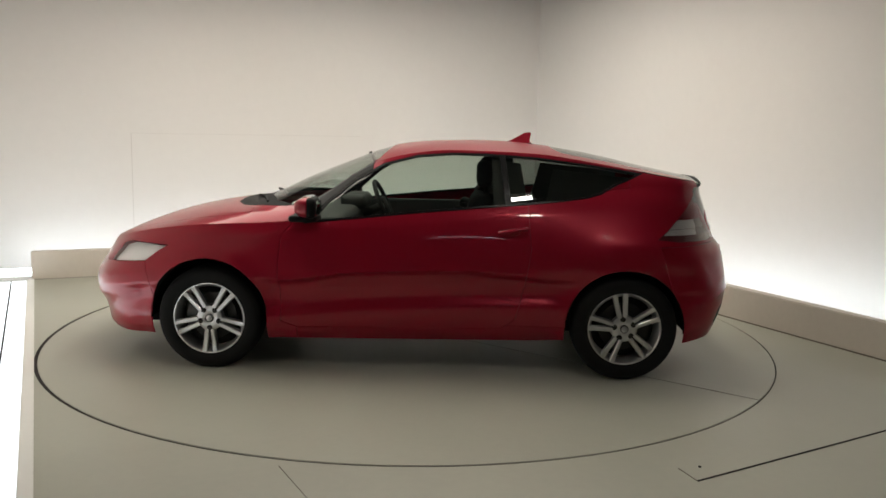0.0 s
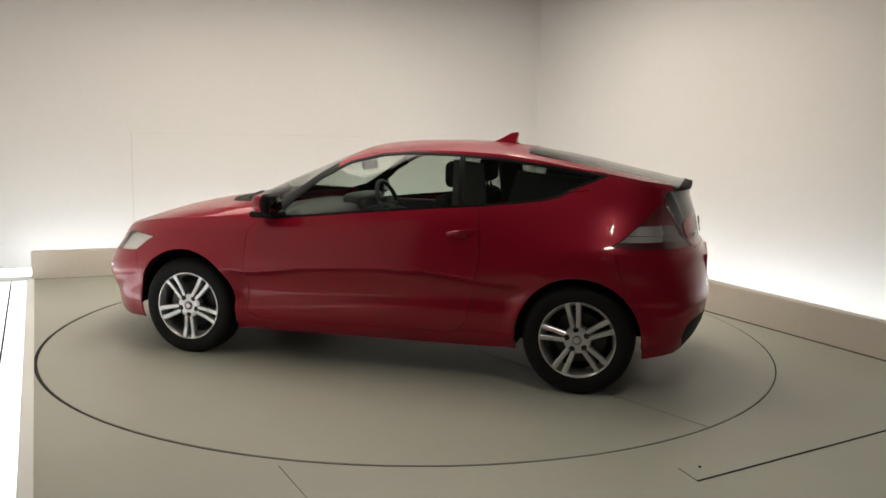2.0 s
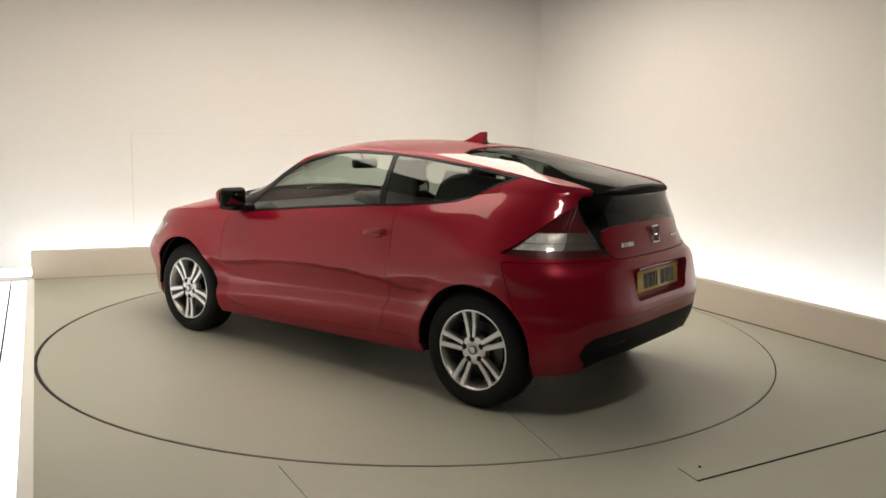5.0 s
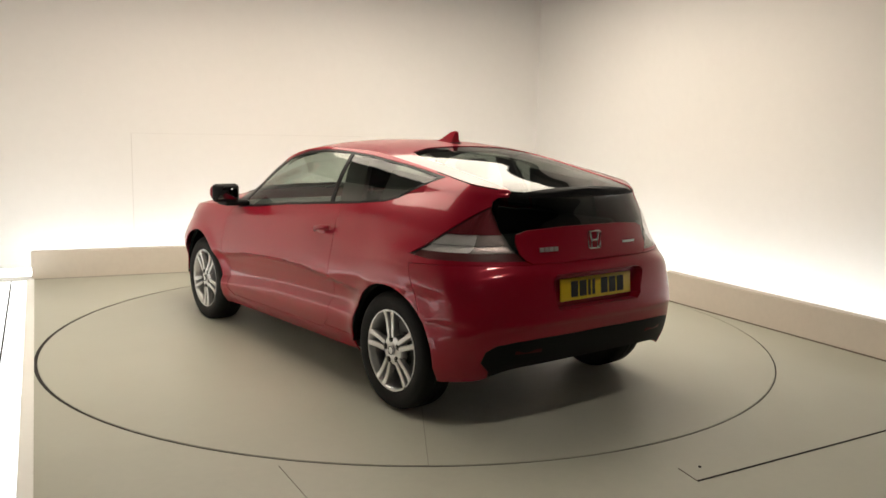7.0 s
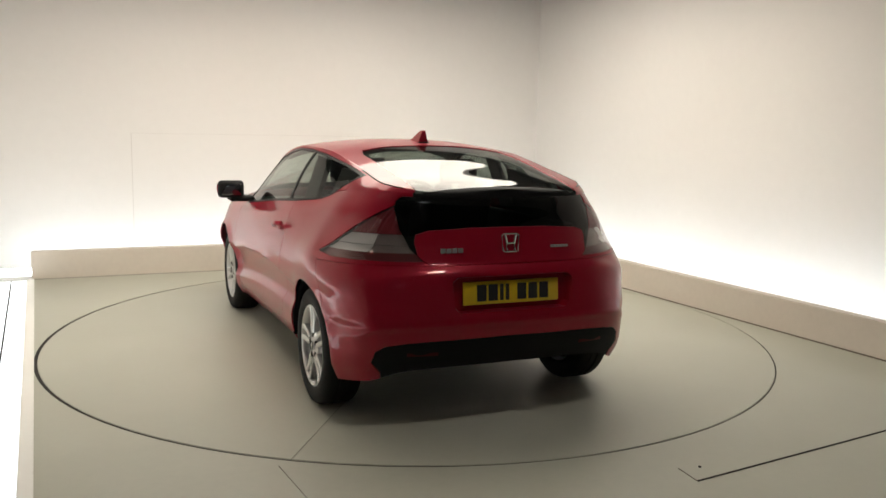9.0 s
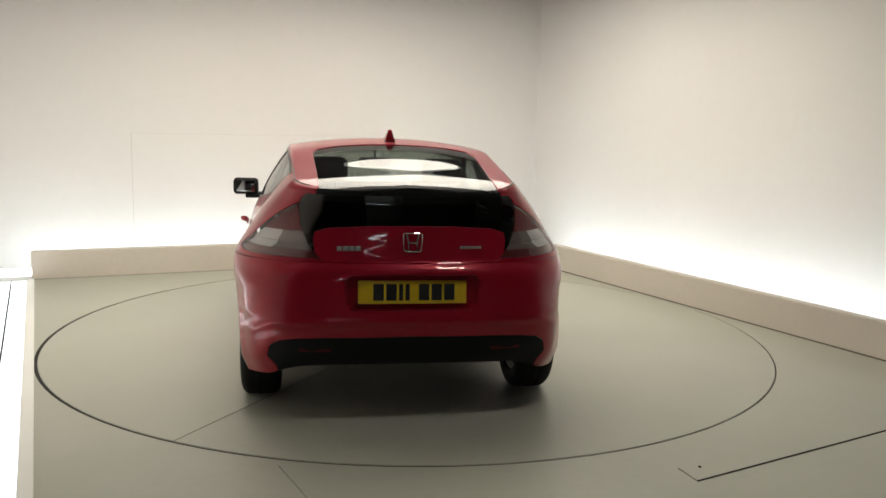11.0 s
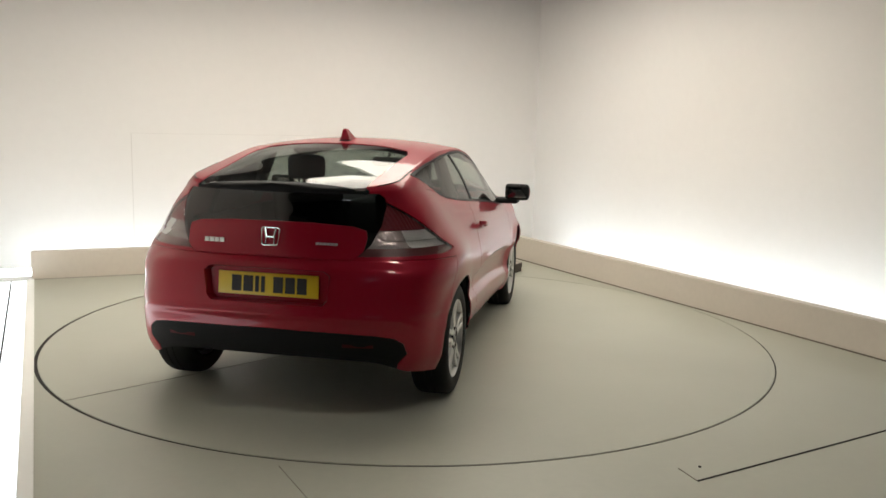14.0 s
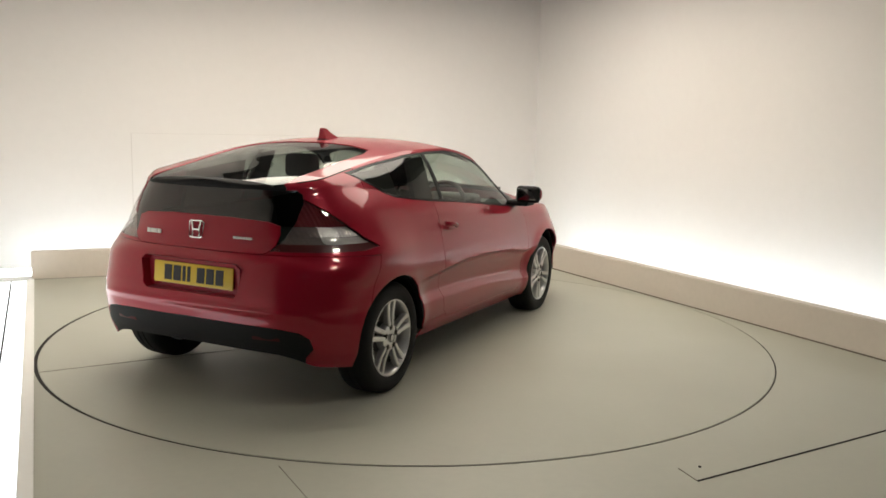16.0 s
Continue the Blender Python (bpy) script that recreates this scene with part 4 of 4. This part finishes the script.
def add_lamps(car, found):
    for s in (1, -1):
        lamp = part("tail_lamp", panel_mesh(found["tail_lamp"], [s]), LENS, car, "tail lamp with clear and dark red lens")
        bm = panel_mesh(found["tail_lamp"], [s], 0.0, 0.0, -0.016)
        levels = [0.846, 0.880, 0.932]
        for z in levels:
            bmesh.ops.bisect_plane(bm, geom=[*bm.faces, *bm.edges, *bm.verts], dist=1e-5, plane_co=(0, 0, z), plane_no=(0, 0, 1))
        for k in range(76):
            bmesh.ops.bisect_plane(bm, geom=[*bm.faces, *bm.edges, *bm.verts], dist=1e-5, plane_co=(-1.36 - 0.0075 * k, 0, 0), plane_no=(1, 0, 0))
        bm.normal_update()
        cells = {}
        for f in bm.faces:
            n = sum(f.calc_center_median().z > q for q in levels)
            if 0 < n < len(levels) and f.calc_center_median().x < -1.635:
                n = 10 + n
            cells.setdefault(n, []).append([(v.co.copy(), v.normal.copy()) for v in f.verts])
        bm.free()
        # the reflector and the upper cell are fluted
        for n, fs in sorted(cells.items()):
            name, mat, label = (("lower_strip", LAMP_STRIP, "dark lower strip") if n == 0 else ("red_cell", RED_LENS, "fluted dark red light cell") if n == len(levels) else ("smoked_cell", SMOKED, "smoked grey inner cell") if n > len(levels)
                                else ("reflector_step", REFLECTOR, "silver reflector step"))
            b2 = bmesh.new()
            for f in fs:
                vs = []
                for co, no in f:
                    step = n % 10
                    if 0 < step < len(levels):
                        k = (co.z - levels[step - 1]) / (levels[step] - levels[step - 1])
                        co = co + no * (0.002 - 0.008 * k)
                    if n > 0:
                        co = co - no * 0.0035 * abs(((co.x + 1.36) / 0.015) % 1 * 2 - 1)
                    vs.append(b2.verts.new(co))
                b2.faces.new(vs)
            bmesh.ops.remove_doubles(b2, verts=b2.verts[:], dist=1e-4)
            part(name, b2, mat, lamp, label)
        lamp = part("headlight", panel_mesh(found["headlight"], [s]), LENS, car, "clear headlight lens")
        bm = panel_mesh(found["headlight"], [s], 0.0, 0.0, -0.02)
        for v in bm.verts:
            v.co -= v.normal * max(0, v.co.z - 0.62) * 0.1
        part("reflector", bm, HEAD_REFLECTOR, lamp, "silver headlight reflector")
        bm = bmesh.new()
        spin(bm, [(0.0, 0.0), (0.03, -0.006), (0.036, -0.02), (0.036, -0.05)], "Y", 20, pose(1.72, s * 0.60, 0.675, 0, 0, -60 if s > 0 else -120))
        part("projector", bm, CHROME, lamp, "round projector lens")


def add_wheel_wells(car):
    for end, zc in ARCH_Z.items():
        cx = end * AXLE
        for s in (1, -1):
            bm = bmesh.new()
            n = 28
            rows = []
            for k in range(n + 1):
                a = radians(-4 + 188 * k / n)
                ring = []
                for r, y in ((ARCH + 0.004, 0.832), (ARCH - 0.006, 0.815), (ARCH + 0.012, 0.79), (ARCH + 0.02, 0.50)):
                    px, pz = cx + r * math.cos(a), zc + r * math.sin(a)
                    # the lip follows the skin of the side
                    ring.append(bm.verts.new((px, s * y * (1 if abs(px) < 1.3 else 1 - 0.09 * (abs(px) - 1.3)), pz)))
                rows.append(ring)
            for p, q in zip(rows, rows[1:]):
                for i in range(3):
                    bm.faces.new((p[i], p[i + 1], q[i + 1], q[i]))
            # inner wall
            c = bm.verts.new((cx, s * 0.5, HUB_Z))
            for p, q in zip(rows, rows[1:]):
                bm.faces.new((p[3], c, q[3]))
            bmesh.ops.recalc_face_normals(bm, faces=bm.faces[:])
            part("wheel_arch_liner", bm, LINER, car, "black wheel arch liner")


def add_mirror(car, s):
    bm = bmesh.new()
    # housing: rounded shell, wide end outward
    m = Matrix.Translation((0.60, s * 0.93, 0.982))
    r = bmesh.ops.create_uvsphere(bm, u_segments=24, v_segments=14, radius=1.0)
    for v in r["verts"]:
        x, y, z = v.co
        v.co = m @ Vector((0.080 * x * (1 if x > 0 else 0.1), 0.088 * math.copysign(abs(y) ** 0.7, y), 0.056 * math.copysign(abs(z) ** 0.75, z) * (1 + 0.12 * s * y)))
    mirror = part("door_mirror", bm, PAINT, car, "red door mirror with black back edge")
    bm = bmesh.new()
    box(bm, 0.55, 0.61, s * 0.925 - 0.090, s * 0.925 + 0.090, 0.920, 1.040, 0.029, None, 5)
    part("mirror_frame", bm, BLACK_PLASTIC, mirror, "black plastic mirror surround")
    bm = bmesh.new()
    box(bm, -0.0025, 0.0025, -0.066, 0.066, -0.040, 0.040, 0.002, pose(0.5485, s * 0.925, 0.980, 0, 3, -s * 5))
    part("mirror_glass", bm, MIRROR, mirror, "mirror glass")
    bm = bmesh.new()
    box(bm, 0.56, 0.72, min(s * 0.76, s * 0.93), max(s * 0.76, s * 0.93), 0.893, 0.93, 0.014, None, 3)
    part("mirror_foot", bm, BLACK_PLASTIC, mirror)


def add_handle(car, s):
    handle = new("door_handle")
    handle.parent = car
    handle["label"] = "red grip handle in a recess of the door"
    bm = bmesh.new()
    tube(bm, [(-0.635, s * 0.846, 0.872), (-0.615, s * 0.868, 0.872), (-0.57, s * 0.874, 0.868), (-0.51, s * 0.868, 0.858), (-0.475, s * 0.848, 0.850)], 0.0105, 10)
    for v in bm.verts:
        v.co.z = 0.862 + (v.co.z - 0.862) * 1.25
    part("grip", bm, PAINT, handle)
    bm = bmesh.new()
    r = bmesh.ops.create_uvsphere(bm, u_segments=20, v_segments=10, radius=1)
    for v in r["verts"]:
        v.co = Vector((-0.545 + 0.05 * v.co.x, s * (0.846 + 0.005 * v.co.y), 0.850 + 0.018 * v.co.z))
    part("recess", bm, PAINT, handle)


def add_plate(car):
    plate = new("number_plate")
    plate.parent = car
    plate.matrix_basis = pose(-1.852, 0, 0.66, 0, 5, 0)
    plate["label"] = "yellow rear number plate with dark marks"
    bm = bmesh.new()
    box(bm, -0.004, 0.004, -0.26, 0.26, -0.0555, 0.0555, 0.003)
    part("plate", bm, PLATE_YELLOW, plate)
    y = 0.188
    for w in (0.05, 0.05, 0.02, 0.02, None, 0.05, 0.05, 0.05):
        if w is None:
            y -= 0.033
            continue
        bm = bmesh.new()
        box(bm, -0.0062, -0.0045, y - w, y, -0.0395, 0.0395)
        part("plate_mark", bm, INK, plate, "dark bar", smooth=0)
        y -= w + 0.011


def tail_surface(y, z):
    """x of the tail at y and height z, and how far it turns there, in degrees."""
    v = (z - 0.32) / (1.122 - 0.32)
    pts = [plan_point(v, 0.65 + 0.35 * k / 200) for k in range(201)]
    for a, b in zip(pts, pts[1:]):
        if a.y >= y >= b.y:
            return a.x + (b.x - a.x) * (a.y - y) / max(a.y - b.y, 1e-6), math.degrees(math.atan2(a.x - b.x, a.y - b.y))
    return pts[-1].x, 0.0


def build_car():
    car = tagged(new("car"), "red three-door hatchback coupe with silver alloy wheels on the turntable", "car")
    found = panels()
    sides = {"door": ("door", PAINT, "red door"), "wing": ("front_wing", PAINT, ""), "quarter_panel": ("rear_quarter_panel", PAINT, ""), "sill": ("sill", PAINT, ""),
             "front_pillar": ("front_pillar", GLOSS_BLACK, "black windscreen pillar"),
             "glass_frame": ("window_surround", GLOSS_BLACK, "black window surround and pillar"), "door_window": ("door_window", GLASS, "tinted side glass"),
             "rear_side_window": ("rear_side_window", GLASS_REAR, "tinted rear side glass")}
    middle = {"roof": ("roof", PAINT, ""), "bonnet": ("bonnet", PAINT, ""), "cowl": ("cowl", BLACK_PLASTIC, "black plastic cowl below the windscreen"), "windscreen": ("windscreen", GLASS, "tinted windscreen"),
              "rear_window": ("rear_window", GLASS_REAR, "dark sloping rear glass"), "spoiler": ("spoiler", BLACK_PLASTIC, "black spoiler lip"), "tailgate": ("tailgate", PAINT, "red tailgate"),
              "tailgate_window": ("tailgate_window", GLASS_DARK, "near-black upright rear pane"), "rear_bumper": ("rear_bumper", PAINT, "red rear bumper"),
              "front_bumper": ("front_bumper", PAINT, "red front bumper"), "diffuser": ("diffuser", BLACK_PLASTIC, "black plastic rear diffuser")}
    glass = (GLASS, GLASS_DARK, GLASS_REAR)
    doors = {}
    for key, (name, mat, label) in sides.items():
        for s in (1, -1):
            made = part(name, panel_mesh(found[key], [s], 0.0 if mat in glass else 0.0018, move=-0.004 if mat in glass else 0.0), mat, doors[s] if key == "door_window" else car, label)
            if key == "door":
                doors[s] = made
    for key, (name, mat, label) in middle.items():
        part(name, panel_mesh(found[key], [1, -1], 0.0 if mat in glass else 0.0018, move=-0.004 if mat in glass else 0.0), mat, car, label)
    # headlining under the roof
    part("headlining", panel_mesh(found["roof"], [1, -1], 0.0, 0.0, -0.03), LINING, car, "pale headlining")
    # dark tray below the car
    bm = bmesh.new()
    box(bm, -1.25, 1.75, -0.46, 0.46, 0.19, 0.25, 0.02)
    box(bm, -0.84, 0.84, -0.66, 0.66, 0.185, 0.24, 0.02)
    part("underbody", bm, BLACK_PLASTIC, car, "black underbody")
    # number plate pocket
    bm = bmesh.new()
    out = [(y * k, z) for k, seq in ((1, PLATE_RECESS[1:5]), (-1, PLATE_RECESS[1:5][::-1])) for y, z in seq]
    rings = [[bm.verts.new((x + 0.05 * y * y, y * f, 0.66 + (z - 0.66) * f)) for y, z in out] for i, (x, f) in enumerate(((-1.885, 1.02), (-1.845, 0.97)))]
    for i in range(len(out)):
        bm.faces.new((rings[0][i], rings[0][(i + 1) % len(out)], rings[1][(i + 1) % len(out)], rings[1][i]))
    bm.faces.new(rings[1])
    bmesh.ops.recalc_face_normals(bm, faces=bm.faces[:])
    part("plate_pocket", bm, PAINT, car, "pocket for the number plate")
    add_plate(car)
    add_wheels(car)
    add_wheel_wells(car)
    add_lamps(car, found)
    add_cabin(car, doors)
    for s in (1, -1):
        add_mirror(car, s)
        add_handle(car, s)
    # shark-fin aerial
    bm = bmesh.new()
    prof = [(-0.525, 1.350), (-0.58, 1.374), (-0.63, 1.402), (-0.650, 1.414), (-0.688, 1.418), (-0.694, 1.410), (-0.684, 1.370), (-0.690, 1.340), (-0.60, 1.345)]
    L = [bm.verts.new((x, 0.034 * (1 - (z - 1.34) / 0.105), z)) for x, z in prof]
    R = [bm.verts.new((x, -0.034 * (1 - (z - 1.34) / 0.105), z)) for x, z in prof]
    bm.faces.new(L)
    bm.faces.new(R[::-1])
    for i in range(len(prof)):
        bm.faces.new((L[i], R[i], R[(i + 1) % len(prof)], L[(i + 1) % len(prof)]))
    bmesh.ops.remove_doubles(bm, verts=bm.verts[:], dist=1e-5)
    bmesh.ops.recalc_face_normals(bm, faces=bm.faces[:])
    fin = part("aerial_fin", bm, PAINT, car, "red shark-fin aerial")
    bm = bmesh.new()
    box(bm, -0.700, -0.535, -0.033, 0.033, 1.332, 1.351, 0.006)
    part("aerial_seal", bm, BLACK_PLASTIC, fin, "black rubber seal")
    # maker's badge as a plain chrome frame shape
    badge = new("badge")
    badge.parent = car
    badge.matrix_basis = pose(-1.822, 0, 0.893, 0, 8, 0)
    badge["label"] = "chrome rounded badge frame"
    bm = bmesh.new()
    ring = [(0.047, 0.036), (0.036, 0.044), (-0.036, 0.044), (-0.047, 0.036), (-0.041, -0.036), (-0.031, -0.042), (0.031, -0.042), (0.041, -0.036)]
    tube(bm, [(-0.002, y, z) for y, z in ring], 0.0042, 8, True)
    part("badge_frame", bm, CHROME, badge)
    bm = bmesh.new()
    for s in (1, -1):
        tube(bm, [(-0.003, s * 0.029, 0.038), (-0.003, s * 0.020, 0.0), (-0.003, s * 0.022, -0.036)], 0.0055, 8)
    tube(bm, [(-0.003, -0.02, -0.001), (-0.003, 0.02, -0.001)], 0.0055, 8)
    part("badge_bar", bm, CHROME, badge)
    # lettering strips on the tailgate, too small to read
    for y, z, w in ((0.30, 0.862, 0.115), (-0.285, 0.868, 0.11)):
        strip = new("nameplate")
        strip.parent = car
        strip["label"] = "small chrome nameplate strip"
        x, turn = tail_surface(abs(y), z)
        strip.matrix_basis = pose(x - 0.001, y, z, 0, 6, 0) @ pose(0, 0, 0, 0, 0, -turn if y > 0 else turn)
        n = 4 if y > 0 else 6
        for k in range(n):
            bm = bmesh.new()
            h = 0.011 if y > 0 else 0.006
            box(bm, -0.004, 0.0, w / 2 - (k + 0.85) * w / n, w / 2 - k * w / n, -h, h, 0.001)
            part("letter_bar", bm, ALLOY, strip)
    # black ditch between roof and quarter panel
    for s in (1, -1):
        pts = []
        for k in range(60):
            b = plan_point(1.0, 0.65 + 0.30 * k / 59)
            if -1.63 < b.x < -1.24:
                q = top_section(b, 1.0)
                pts.append((q.x, s * q.y, q.z - 0.0025))
        bm = bmesh.new()
        tube(bm, pts, 0.0045, 6)
        part("roof_ditch_strip", bm, GLOSS_BLACK, car, "black ditch strip")
    # wipers on the cowl
    for s, y0 in ((1, 0.05), (-1, -0.5)):
        bm = bmesh.new()
        tube(bm, [(1.10, y0, 0.975), (1.00, y0 + 0.26, 0.985), (0.93, y0 + 0.48, 0.972)], 0.008, 8)
        part("wiper", bm, BLACK_PLASTIC, car, "black windscreen wiper")
    # lower grille opening
    bm = bmesh.new()
    tube(bm, [(2.062 - 0.66 * y * y, y, 0.29) for y in [0.06 * k - 0.48 for k in range(17)]], 0.045, 10)
    part("front_grille", bm, BLACK_PLASTIC, car, "black lower grille")
    # red reflectors in the diffuser
    for s in (1, -1):
        bm = bmesh.new()
        x, turn = tail_surface(0.46, 0.385)
        box(bm, -0.003, 0.01, -0.075, 0.075, -0.009, 0.009, 0.002, pose(x, s * 0.46, 0.385, 0, -12, -s * turn))
        part("rear_reflector", bm, REFLEX_RED, car, "red reflector strip")
    return car


# ---- build ----
def angle(t):
    """Degrees through which the turntable has turned."""
    return 175.619 - 7.094 * t + 0.0049 * (t - 8) ** 2


SEAM_A, SEAM_B = (-0.25, 0.169), (-2.01, 1.36)
build_studio()
build_block()
build_rear_tube()
turntable = build_turntable()
car = build_car()


def motions():
    times = [0.5 * k for k in range(33)]
    walk(turntable, [(t, pose(0, 0, 0, 0, 0, angle(t))) for t in times])
    walk(car, [(t, pose(0, 0, 0, 0, 0, angle(t)) @ pose(-0.0918, 0.2642, 0, 0.178, 0.255, 0)) for t in times])


motions()
